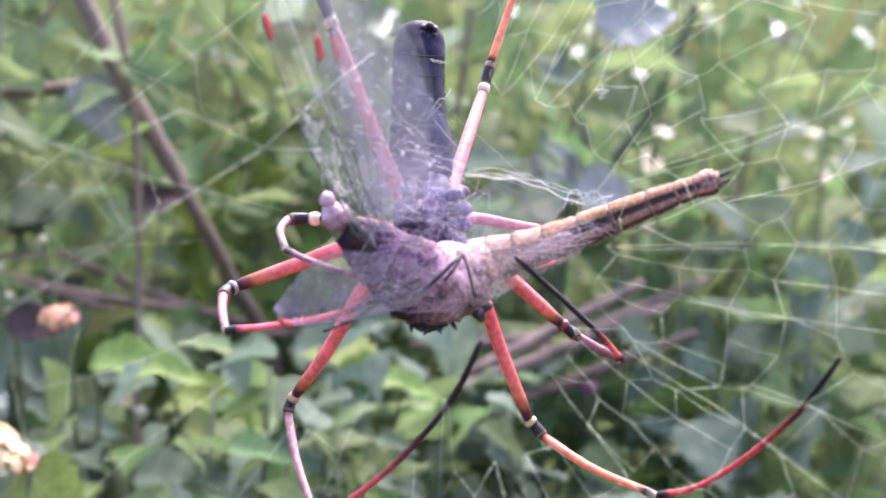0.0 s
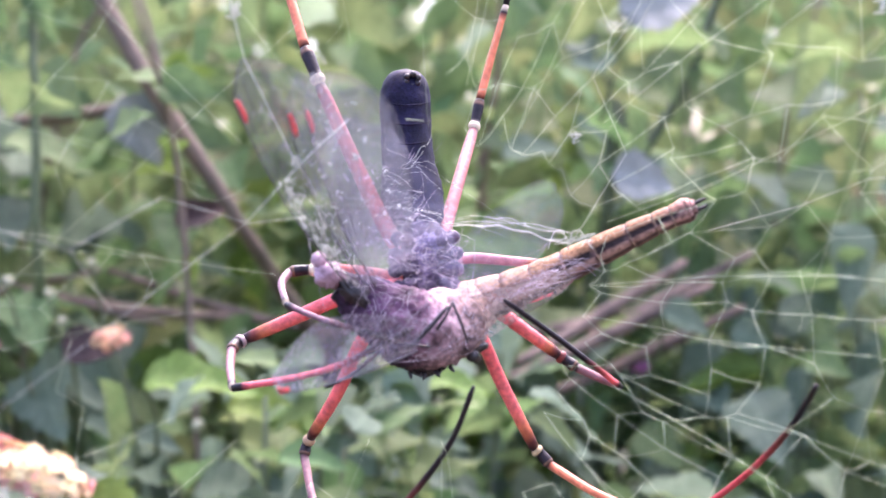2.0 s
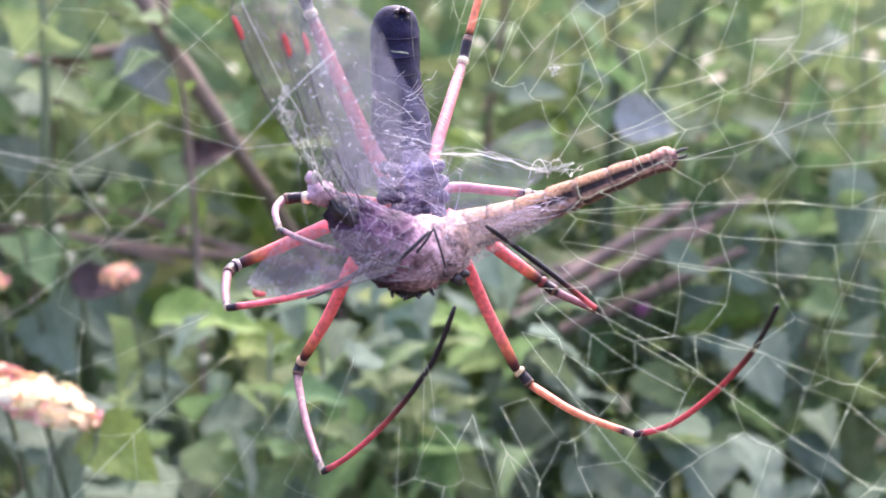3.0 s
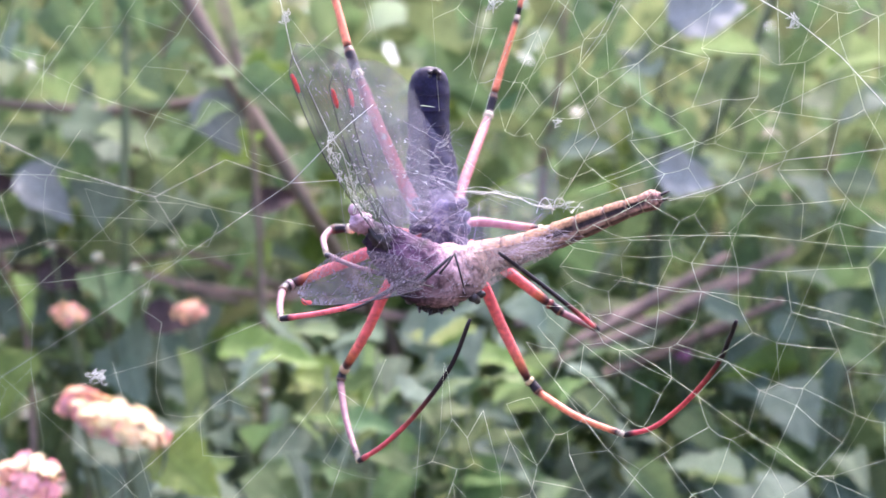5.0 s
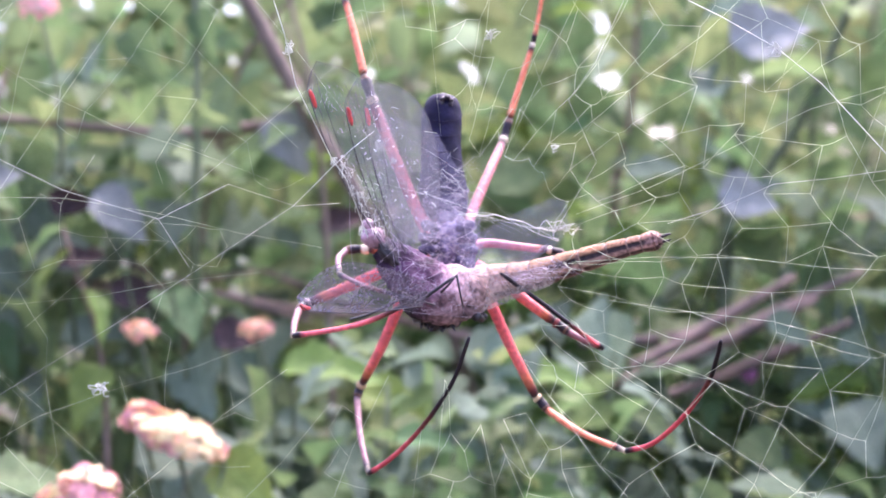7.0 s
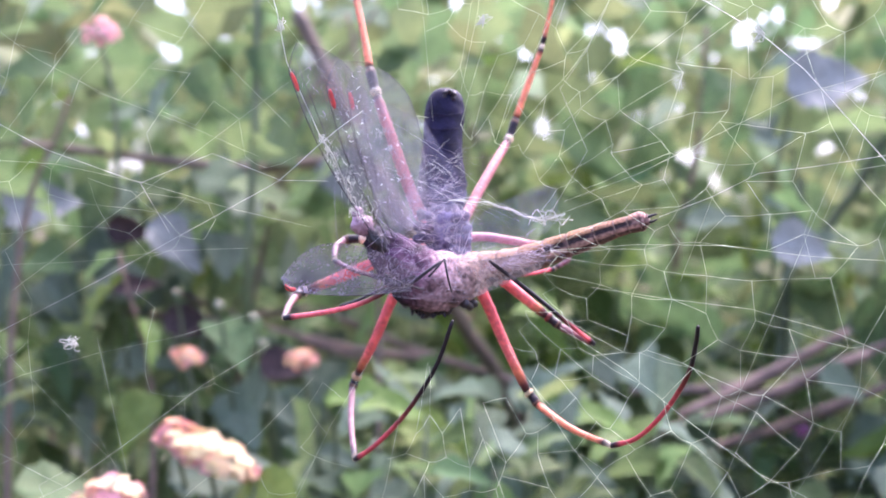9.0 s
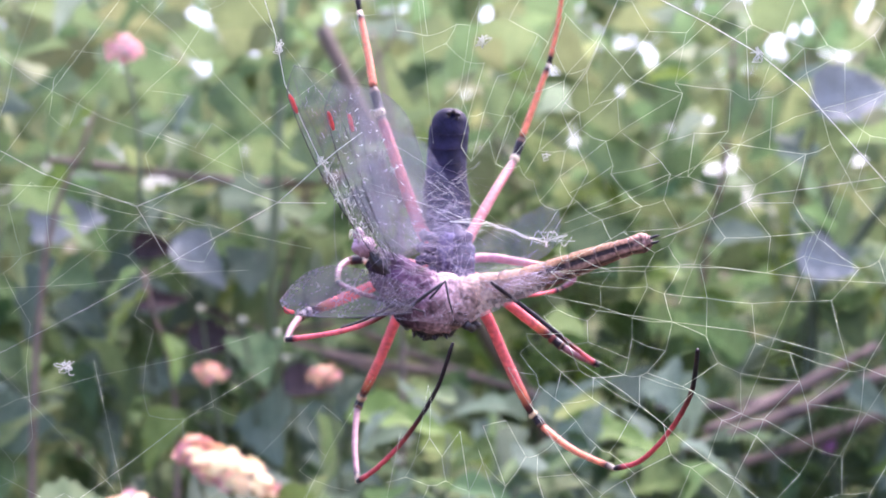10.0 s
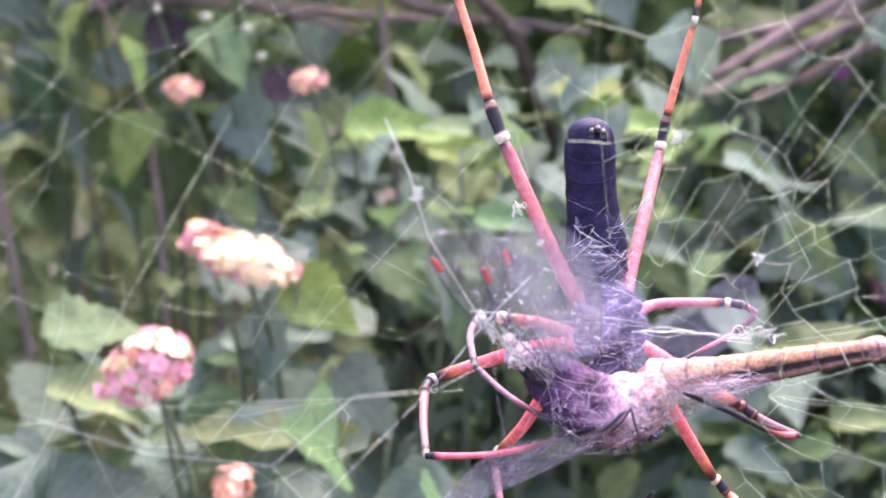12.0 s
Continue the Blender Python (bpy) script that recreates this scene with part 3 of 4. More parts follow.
single_leaf("dark curled dead leaf low in the hedge", (-150.0, 420.0, -14.0), 26, (80, 15, 5), DRY, 0, "dead_leaf")
single_leaf("brown dead leaf hanging in the shade", (-176.0, 425.0, -3.0), 22, (70, -10, 15), DRY, 2, "dead_leaf")

# ---- branches and stalks ----
def leafy_stem(name, pts, radii, material, label, group, r):
    """A stem from its tip down to the ground, with a few leaves near the tip."""
    root = Vector(pts[-1])
    top = thing(name, label, "branch", group, W(root))
    tube_part("stem", [Vector(p) - root for p in pts], radii, material, top, sides=7, bump=0.15)
    line = spline(pts, 8)
    for _ in range(r.randint(3, 6)):
        p = line[r.randrange(9)]
        size, turn = r.uniform(17, 31), leaf_turn(r, 30)
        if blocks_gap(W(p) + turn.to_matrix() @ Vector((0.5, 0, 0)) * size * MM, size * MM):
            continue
        ob = part("leaf", leaf_mesh(r.choice((LEAF, LEAF, LEAF_LIME)), r.randrange(4)), top)
        ob.matrix_basis = Matrix.LocRotScale((p - root) * MM, turn, (size * MM,) * 3)
    return top


def leaning_branch():
    top = thing("leaning_branch", "leaning brown branch with side twigs behind the web", "branch", "branches", W((60.0, 660.0, -1005.0)))
    def run(name, pts, radii):
        return tube_part(name, [Vector(p) - Vector((60.0, 660.0, -1005.0)) for p in pts], radii, TWIG, top, sides=8, bump=0.15)
    run("limb", [(-104.0, 464.0, 129.0), (-88.6, 464.0, 100.7), (-67.4, 457.6, 61.5), (-47.0, 457.6, 28.4), (-36.0, 466.0, 9.0), (-22.0, 500.0, -16.0), (6.0, 580.0, -75.0), (40.0, 640.0, -260.0), (60.0, 660.0, -1005.0)], [(0, 3.4), (0.3, 3.9), (0.45, 3.0), (1, 5)])
    run("side_twig", [(-241.2, 489.6, 67.0), (-167.7, 483.2, 59.8), (-118.0, 470.4, 56.1), (-68.7, 458.9, 62.9)], [(0, 1.9), (1, 2.9)])
    run("side_twig", [(-83.8, 489.6, 133.7), (-74.4, 476.8, 99.9), (-61.1, 458.9, 51.4)], [(0, 0.8), (1, 1.4)])


leaning_branch()
leafy_stem("upright_stem", [(-112.0, 410.0, 130.0), (-110.5, 408.0, 62.0), (-112.0, 412.0, 4.0), (-114.0, 440.0, -42.0), (-117.0, 470.0, -140.0), (-125.0, 490.0, -1005.0)], [(0, 1.5), (1, 3)], STEM, "dark green upright stem in the hedge", "branches", random.Random(71))
leafy_stem("upright_stem", [(207.8, 553.6, 145.4), (178.8, 553.6, 75.8), (152.7, 553.6, 32.2), (135.3, 553.6, -22.9), (83.2, 553.6, -1005.0)], [(0, 2.2), (1, 4)], STEM, "green stem slanting through the hedge", "branches", random.Random(72))
leafy_stem("upright_stem", [(102.8, 649.6, 163.0), (99.6, 649.6, 94.7), (89.8, 649.6, 36.1), (86.5, 649.6, -51.7), (57.6, 656.0, -1005.0)], [(0, 1.5), (1, 3)], TWIG, "brown stem behind the web", "branches", random.Random(73))
for k, (x0, y0, x1, y1) in enumerate(((-60, 470, 330, 500), (120, 430, 520, 560), (300, 500, 700, 560), (-20, 520, 420, 470), (430, 470, 800, 590), (560, 520, 900, 600), (1040, 680, 1420, 520), (1090, 640, 1380, 480), (1130, 700, 1480, 560), (1000, 600, 1330, 560), (1080, 660, 1500, 470))):
    d = (440 if x0 > 950 else 490) + 12 * (k % 6)
    s = (d + 240) / 2734
    limb("dry_stalk", [((x0 - 784) * s, d, (441 - y0) * s), ((x0 + x1 - 1568) / 2 * s, d + 13, (441 - (y0 + y1) / 2 - 12) * s), ((x1 - 784) * s, d, (441 - y1) * s)],
         [(0, 1.9), (0.6, 3.1), (1, 1.5)] if x0 > 950 else [(0, 1.5), (0.6, 2.4), (1, 1.2)], STRAW, "dry brown stalk lying in the hedge", "stalk", "dry stalks")

def thin_twigs(count, seed):
    """Shoots that rise through the hedge."""
    r = random.Random(seed)
    for _ in range(count):
        y, x, lean = r.uniform(370, 745), r.uniform(-333, 333), r.uniform(-166, 166)
        top = r.uniform(-40, 0.22 * (y + 240))
        pts = [(x + lean, y + r.uniform(-25, 25), top), (x + lean * 0.7 + r.uniform(-20, 20), y, top - 100), (x + lean * 0.3, y + r.uniform(-20, 20), -420 + top * 0.3), (x, y, -1005)]
        leafy_stem("thin_shoot", pts, [(0, 0.8), (1, r.uniform(2, 3.2))], r.choice((TWIG, STEM, STRAW)), "thin shoot with few leaves rising through the hedge", "thin shoots", r)


thin_twigs(22, 61)

# ---- web ----
HUB = Vector((0, 0, -1))


def web_depth(x, z):
    r2 = x * x + z * z
    return -3 - 30 * (1 - math.exp(-r2 / 1900))


def on_web(r, a):
    x, z = HUB.x + r * math.cos(a), HUB.z + r * math.sin(a)
    return Vector((x, web_depth(x, z), z))


def strand(name, pts, radius, material, parent, label="", sub=1):
    return tube_part(name, pts, radius, material, parent, sides=4, sub=sub, label=label)


def build_web():
    r = random.Random(5)
    web = thing("spider_web", "fine orb web of pale silk with irregular meshes", "spider web")
    spokes = 70
    angles = [2 * math.pi * (k + r.uniform(-0.3, 0.3)) / spokes for k in range(spokes)]
    for k, a in enumerate(angles):
        first = r.uniform(17, 30)
        if k % (3 if math.cos(a) < 0 else 4):
            continue
        pts = [on_web(first + (125 - first) * t / 9, a + 0.025 * math.sin(t * 1.3 + k)) for t in range(10)]
        strand("radial_thread", pts, r.uniform(0.015, 0.029) * (0.75 if math.cos(a) < 0 else 1.15), SILK_FAINT, web)
    radius, rings = 20.0, []
    while radius < 120:
        rings.append([on_web(radius + (0.8 if (k + len(rings)) % 2 else -0.8) + r.gauss(0, 1.2), a + r.gauss(0, 0.017)) for k, a in enumerate(angles)])
        radius += r.uniform(4.6, 6.4)

    def gone(n, k):
        """Whether the web is torn open between two spokes: in patches on one side, seldom on the other."""
        k %= spokes
        torn = noise.noise(Vector((math.cos(angles[k]) * 5, math.sin(angles[k]) * 5, n * 0.45)))
        if n < 4 and math.cos(angles[k]) < 0.6:
            torn += 0.5 - 0.1 * n
        return torn > (0.06 if math.cos(angles[k]) < -0.1 else 0.5)

    verts, faces = [], []
    for n, row in enumerate(rings):
        def link(p, q, rad):
            v, f, _ = tube_data([p, (p + q) / 2 + Vector((0, 0, r.uniform(-0.4, 0.1))), q], rad, 4, 1)
            b = len(verts)
            verts.extend(v)
            faces.extend(tuple(b + i for i in g) for g in f)

        for k in range(spokes):
            p, q = row[k], row[(k + 1) % spokes]
            if r.random() < 0.3 and not gone(n, k):
                v, f = ball_data(p, (r.uniform(0.045, 0.085),) * 3, 5, 4)
                b = len(verts)
                verts.extend(v)
                faces.extend(tuple(b + i for i in g) for g in f)
            left = p.x + q.x < -10
            thin = 0.62 if left else 1.2
            if not gone(n, k):
                link(p, q, r.uniform(0.015, 0.030) * thin)
            held = not (gone(n, k) and gone(n, k - 1)) and not (gone(n + 1, k) and gone(n + 1, k - 1))
            if n + 1 < len(rings) and held and ((k + n) % 2 or r.random() < (0.12 if left else 0.45)):
                link(p, rings[n + 1][k], r.uniform(0.014, 0.027) * thin)
    part("capture_silk", mesh_of("capture_silk", [v * MM for v in verts], faces, SILK_FAINT), web, "fine cross threads of the web")["kind"] = "stuff"
    for k in range(16):
        a, turn = r.uniform(0, 6.283), r.uniform(0.5, 1.6)
        p, q = on_web(r.uniform(30, 110), a), on_web(r.uniform(60, 125), a + turn)
        lift = r.uniform(-12, 18)
        strand("barrier_thread", [p + Vector((0, lift, 0)), q + Vector((0, lift * 0.5, 0))], r.uniform(0.010, 0.020), SILK_FAINT, web)
    return web


build_web()


def tuft(name, label, at, size, turns, seed, radius=0.06, stretch=(1.0, 1.0)):
    """A crumpled knot of silk."""
    r = random.Random(seed)
    top = thing(name, label, "silk", "silk tufts", W(at))
    pts = [Vector((r.uniform(-size, size) * stretch[0], r.uniform(-1, 1), r.uniform(-size, size) * stretch[1])) for _ in range(turns)]
    if stretch[0] > 1:
        pts = [Vector((-p.x * 0.15 + (k / (turns - 1) * 2 - 1) * size * stretch[0], p.y, p.z + 0.25 * size * math.sin(k))) for k, p in enumerate(pts)]
    tube_part("loop", pts, radius, SILK, top, sides=5, sub=6)
    for _ in range(3):
        p = [Vector((r.gauss(0, size * 0.5 * stretch[0]), 0, r.gauss(0, size * 0.5 * stretch[1]))) for _ in range(5)]
        tube_part("loop", p, radius * 0.7, SILK, top, sides=5, sub=5)
    return top


for n, (at, size, turns) in enumerate((((18.0, -1.0, 4.4), 1.7, 14), ((-22.2, -22.0, 30.2), 1.1, 9), ((-43.7, -45.0, -16.9), 1.3, 9), ((7.3, -14.0, 33.0), 1.2, 8), ((46.5, -30.0, 28.8), 1.2, 8), ((17.1, -8.0, 16.6), 0.8, 7), ((-15.8, -18.0, 14.0), 0.6, 9), ((-12.3, -6.0, 3.9), 0.7, 11), ((-10.6, 12.0, 18.4), 1.1, 12), ((-8.2, 6.0, 15.6), 0.6, 7))):
    tuft("silk_tuft", "crumpled tuft of white silk on the web", at, size, turns, 40 + n, stretch=(1.9, 0.7) if n == 0 else (1.0, 1.0))


def guy_line(pts, radius, label="stout pale silk line crossing the web"):
    top = thing("silk_line", label, "silk", "silk lines")
    tube_part("thread", pts, radius, SILK, top, sides=5, sub=1)
    return top


guy_line([(31.5, -28.0, 37.3), (39.1, -29.0, 33.3), (46.5, -30.0, 28.8), (52.4, -31.0, 23.8), (69.0, -34.0, 4.6)], 0.065)
guy_line([(2.4, -4.0, 6.5), (4.4, -4.0, 6.6), (6.4, -4.0, 6.3), (8.1, -4.0, 6.5), (10.2, -3.5, 5.8), (12.2, -3.0, 5.5), (14.3, -2.0, 4.5), (17.6, -1.0, 3.9)], 0.085)
guy_line([(-11.8, -3.0, 2.9), (-14.3, -15.0, 11.6), (-16.2, -18.0, 14.5), (-21.1, -21.0, 24.9), (-22.6, -22.0, 32.0), (-24.6, -26.0, 39.2)], 0.07)
guy_line([(-10.0, -17.0, 18.5), (-13.3, -18.0, 15.7), (-16.1, -19.0, 13.0), (-18.8, -20.0, 10.1), (-21.5, -21.0, 7.3)], 0.06)
guy_line([(-21.5, -21.0, 7.3), (-31.3, -28.0, 0.1), (-43.1, -38.0, -8.8), (-59.3, -48.0, -19.6)], 0.022)
guy_line([(17.6, -1.0, 4.0), (23.6, -6.0, 14.6), (19.1, -9.0, 23.7), (23.0, -12.0, 29.3), (27.3, -18.0, 39.1)], 0.035)
guy_line([(35.3, 0.0, 5.2), (42.2, -12.0, 7.6), (48.0, -20.0, 10.5), (54.5, -26.0, 11.0), (68.3, -36.0, 12.8)], 0.035)
guy_line([(-38.0, -36.0, 5.1), (-29.5, -30.0, 10.1), (-21.1, -22.0, 7.3), (-15.1, -16.0, 7.9)], 0.032)
guy_line([(-59.7, -42.0, 13.8), (-50.0, -40.0, 8.9), (-38.0, -36.0, 5.1), (-34.2, -34.0, -1.4)], 0.028)

# ---- spider ----
RED, ROSE, ORANGE = (0.84, 0.15, 0.165), (0.50, 0.15, 0.16), (0.78, 0.23, 0.12)
BLACK, BONE, BROWN, PINKISH = (0.018, 0.012, 0.016), (0.68, 0.54, 0.38), (0.16, 0.035, 0.03), (0.24, 0.11, 0.12)
EMBER, FAWN = (0.55, 0.16, 0.07), (0.20, 0.11, 0.07)


def leg(spider, femur, patella, tibia, tail, shades=(RED, ORANGE, RED), girth=1.0, dark_from=0.55, knee=BONE, cuff=0.86):
    """A leg: femur with its black end, knee, shin, and the thin foot that ends black. Each part is a line of points."""
    fem, tib, foot = shades
    top = tube_part("leg", femur, [(0, 1.0 * girth), (0.15, 1.15 * girth), (0.8, 0.95 * girth), (0.95, 0.9 * girth), (1, 0.75 * girth)], LEG, spider,
                    [(0, fem), (0.45, fem), (cuff - 0.08, tuple(0.75 * a + 0.25 * b for a, b in zip(fem, ORANGE))), (cuff, fem if cuff > 0.9 else EMBER), (cuff + 0.06, BROWN), (0.97, BLACK), (1, BLACK)], 12, 8)
    tube_part("patella", patella, [(0, 0.72 * girth), (0.16, 1.06 * girth), (0.3, 0.98 * girth), (0.4, 0.8 * girth), (0.75, 0.92 * girth), (0.9, 0.95 * girth), (1, 0.7 * girth)], LEG, top,
              [(0, knee), (0.26, knee), (0.33, BLACK), (0.86, BLACK), (0.89, FAWN), (0.93, FAWN), (0.96, BLACK), (1, BLACK)], 12, 9)
    tube_part("tibia", tibia, [(0, 0.7 * girth), (0.3, 0.66 * girth), (0.88, 0.55 * girth), (0.96, 0.68 * girth), (1, 0.5 * girth)], LEG, top,
              [(0, BLACK), (0.06, tib), (0.86, tib), (0.9, BLACK), (0.95, BLACK), (0.965, BONE), (1, BONE)], 12, 6)
    tube_part("metatarsus", tail, [(0, 0.5 * girth), (0.04, 0.6 * girth), (0.1, 0.45 * girth), (0.6, 0.44 * girth), (0.97, 0.38 * girth), (1, 0.26 * girth)], LEG, top,
              [(0, BLACK), (0.05, BLACK), (0.08, foot), (dark_from - 0.15, foot), (dark_from, BROWN), (dark_from + 0.12, BLACK), (1, BLACK)], 10, 7)
    return top


def build_spider():
    s = thing("spider", "large black orb-weaving spider with red legs, head down in its web", "spider")
    body = spline([(-0.4, 22.0, 27.9), (-0.7, 21.0, 22.3), (-0.7, 19.5, 17.0), (-0.4, 18.0, 11.6), (0.2, 16.0, 5.2)], 12)
    v, f, t = tube_data(body, [(0, 0.7), (0.012, 1.7), (0.035, 2.45), (0.07, 2.95), (0.12, 3.3), (0.2, 3.5), (0.42, 3.4), (0.6, 3.6), (0.78, 4.2), (0.92, 3.8), (1, 1.6)], 30, 1, 1.0, 0.05)
    abdomen = part("abdomen", mesh_of("abdomen", [x * MM for x in v], f, ABDOMEN), s, "long black velvety abdomen")
    for k in range(6):
        a = 1.047 * k + 0.4
        root = Vector((0.2 + 0.85 * math.cos(a), 18.6 - 0.25 * math.sin(a), 26.3 + 0.75 * math.sin(a)))
        tube_part("spinneret", [root + Vector((0, 0.9, 0)), root, root + Vector((-0.15 * math.cos(a), -0.3, 0.15 - 0.15 * math.sin(a)))], [(0, 0.44), (0.6, 0.42), (1, 0.26)], DARK, abdomen, sides=8, bump=0.15)
    for k in range(7):
        z = 7.5 + 2.6 * k
        ring = [(-0.55 + (3.5 + 0.5 * math.exp(-((z - 9) / 4) ** 2)) * math.cos(a), 19.2 - 0.23 * (17 - z) - 3.45 * math.sin(a), z + 0.35 * math.cos(2 * a)) for a in (0.35 + 0.27 * i for i in range(10))]
        tube_part("crease", ring, [(0, 0.05), (0.5, 0.12), (1, 0.05)], ABDOMEN, abdomen, sides=5, sub=2)
    ball_part("carapace", (0.6, 14.0, 1.0), (4.6, 3.2, 6.6), CARAPACE, s, 20, 14, 0.12, 0.5)
    ball_part("sternum", (1.0, 10.6, 1.9), (2.4, 1.2, 3.8), STERNUM, s, 16, 12, 0.25, 0.6)
    for k, z in enumerate((392, 410, 428, 447)):
        for side in (-1, 1):
            x, s0 = 790 + side * 16, (790 + side * (44 + 6 * math.sin(k)) - 784) * 0.0915
            inner, outer = Vector(((x - 784) * 0.0915, 9.2, (441 - z) * 0.0915)), Vector((s0, 10.0, (441 - z) * 0.0915 + (1.5 - k) * 0.5))
            tube_part("coxa", [inner, inner.lerp(outer, 0.5) + Vector((0, -0.7, 0)), outer], [(0, 0.6), (0.35, 0.95), (0.6, 0.7), (0.8, 1.0), (1, 0.7)], CARAPACE, s, sides=10, bump=0.2)
    ball_part("head", (0.5, 10.0, -5.9), (3.6, 3.2, 4.0), CARAPACE, s, 18, 12, 0.15, 0.5)
    for dx in (-2.0, 2.0):
        tube_part("chelicera", [Vector((0.4, 9.0, -8.1)) + Vector((dx, 0, 0)), Vector((0.2, 6.0, -10.9)) + Vector((dx * 0.8, 0, 0))], [(0, 1.7), (0.7, 1.6), (1, 0.8)], DARK, s, sides=10)
        tube_part("palp", [Vector((0.5, 8.0, -7.2)) + Vector((dx * 1.8, 0, 0)), Vector((0.7, 3.0, -9.9)) + Vector((dx * 2.6, 0, 0)), Vector((0.7, 0.0, -9.4)) + Vector((dx * 2.2, 0, 0))], [(0, 0.7), (0.8, 0.6), (1, 0.8)], DARK, s, sides=8)
    leg(s, [(-1.8, 13.0, 2.4), (-4.6, 14.0, 7.5), (-7.9, 16.0, 15.1), (-12.2, 18.5, 25.8)], [(-12.2, 18.5, 25.8), (-12.9, 19.3, 27.8), (-14.0, 21.0, 31.0)],
        [(-14.0, 21.0, 31.0), (-15.8, 24.0, 38.2), (-18.0, 27.0, 45.8)], [(-18.0, 27.0, 45.8), (-20.6, 30.0, 59.4), (-22.0, 28.0, 70.7), (-22.4, 20.0, 80.0)], (ROSE, ORANGE, ORANGE), cuff=0.93)
    leg(s, [(2.6, 14.0, 2.4), (4.0, 18.0, 6.2), (6.9, 25.0, 13.2), (10.0, 33.0, 20.3)], [(10.0, 33.0, 20.3), (10.5, 34.0, 21.9), (11.3, 35.0, 24.8)],
        [(11.3, 35.0, 24.8), (13.5, 36.0, 31.9), (15.7, 36.5, 38.7)], [(15.7, 36.5, 38.7), (17.3, 36.0, 47.5), (19.0, 32.0, 63.8), (19.1, 20.0, 78.1)], ((0.40, 0.15, 0.16), ORANGE, ORANGE), 0.88, cuff=0.93)
    leg(s, [(-2.2, 12.0, -0.4), (-7.9, 16.0, 0.8), (-12.8, 18.0, 1.2)], [(-12.8, 18.0, 1.2), (-14.8, 19.0, 1.2), (-16.9, 19.0, 1.0)],
        [(-16.9, 19.0, 1.0), (-18.0, 16.0, -0.5), (-17.4, 11.0, -3.0)], [(-17.4, 11.0, -3.0), (-12.9, 4.0, -4.7), (-8.2, -1.0, -5.9), (-4.2, -4.0, -7.0)], ((0.62, 0.14, 0.13), (0.24, 0.13, 0.15), (0.22, 0.11, 0.13)), 0.86, 0.5)
    leg(s, [(-2.7, 12.0, -0.8), (-8.8, 15.0, -2.0), (-16.4, 18.0, -5.1), (-23.2, 20.0, -7.9)], [(-23.2, 20.0, -7.9), (-24.3, 19.0, -8.4), (-24.8, 17.5, -9.1)],
        [(-24.8, 17.5, -9.1), (-24.8, 11.0, -10.9), (-24.3, 4.4, -12.8)], [(-24.3, 4.4, -12.8), (-16.2, 1.0, -11.4), (-10.0, -1.0, -9.5), (-2.5, -5.0, -5.5)], (RED, PINKISH, RED), 0.92, 0.7, (0.42, 0.32, 0.32))
    leg(s, [(-4.5, 12.0, -4.5), (-7.4, 15.0, -7.8), (-11.0, 20.0, -15.6), (-14.6, 26.0, -22.1)], [(-14.6, 26.0, -22.1), (-15.2, 27.0, -23.3), (-15.6, 26.5, -24.7)],
        [(-15.6, 26.5, -24.7), (-14.5, 18.0, -30.1), (-12.4, 8.5, -35.5)], [(-12.4, 8.5, -35.5), (-8.4, 5.0, -32.4), (-3.4, 0.0, -26.9), (1.4, -6.0, -19.4), (4.0, -10.0, -12.2)], (RED, PINKISH, (0.52, 0.07, 0.08)), 0.86, 0.5, (0.42, 0.27, 0.17), 0.89)
    leg(s, [(5.1, 11.0, -4.5), (7.7, 12.0, -8.2), (10.8, 14.5, -14.8), (15.2, 17.0, -23.6)], [(15.2, 17.0, -23.6), (16.1, 17.0, -24.5), (17.1, 16.5, -25.8)],
        [(17.1, 16.5, -25.8), (22.5, 10.0, -29.0), (29.1, 4.0, -31.2)], [(29.1, 4.0, -31.2), (33.0, 0.0, -29.4), (36.7, -7.0, -24.6), (39.2, -15.0, -18.8), (39.5, -22.0, -14.3), (39.4, -26.0, -11.8)], (RED, ORANGE, (0.55, 0.07, 0.08)), 0.86, 0.56, (0.50, 0.36, 0.20), 0.89)
    leg(s, [(5.2, 12.0, -1.3), (9.7, 11.0, -4.5), (13.9, 11.0, -7.7), (18.0, 13.0, -10.8)], [(18.0, 13.0, -10.8), (19.1, 13.0, -11.6), (20.3, 12.6, -12.5)],
        [(20.3, 12.6, -12.5), (23.1, 12.0, -13.9), (26.0, 11.8, -15.2)], [(26.0, 11.8, -15.2), (21.1, 5.0, -11.6), (15.6, 2.0, -7.4), (8.9, -2.0, -2.6)], (RED, PINKISH, RED), 0.85, 0.3, BROWN)
    leg(s, [(2.9, 14.0, 1.5), (7.2, 18.0, 2.2), (12.9, 20.0, 1.6), (17.3, 21.0, 1.1)], [(17.3, 21.0, 1.1), (18.7, 21.0, 0.9), (20.2, 21.0, 0.5)],
        [(20.2, 21.0, 0.5), (21.6, 21.0, -0.9), (19.1, 20.0, -2.8)], [(19.1, 20.0, -2.8), (15.7, 18.0, -3.7), (11.3, 15.0, -4.6), (8.9, 14.0, -5.5)], ((0.36, 0.14, 0.17), PINKISH, RED), 0.7, 0.5)
    return s


build_spider()


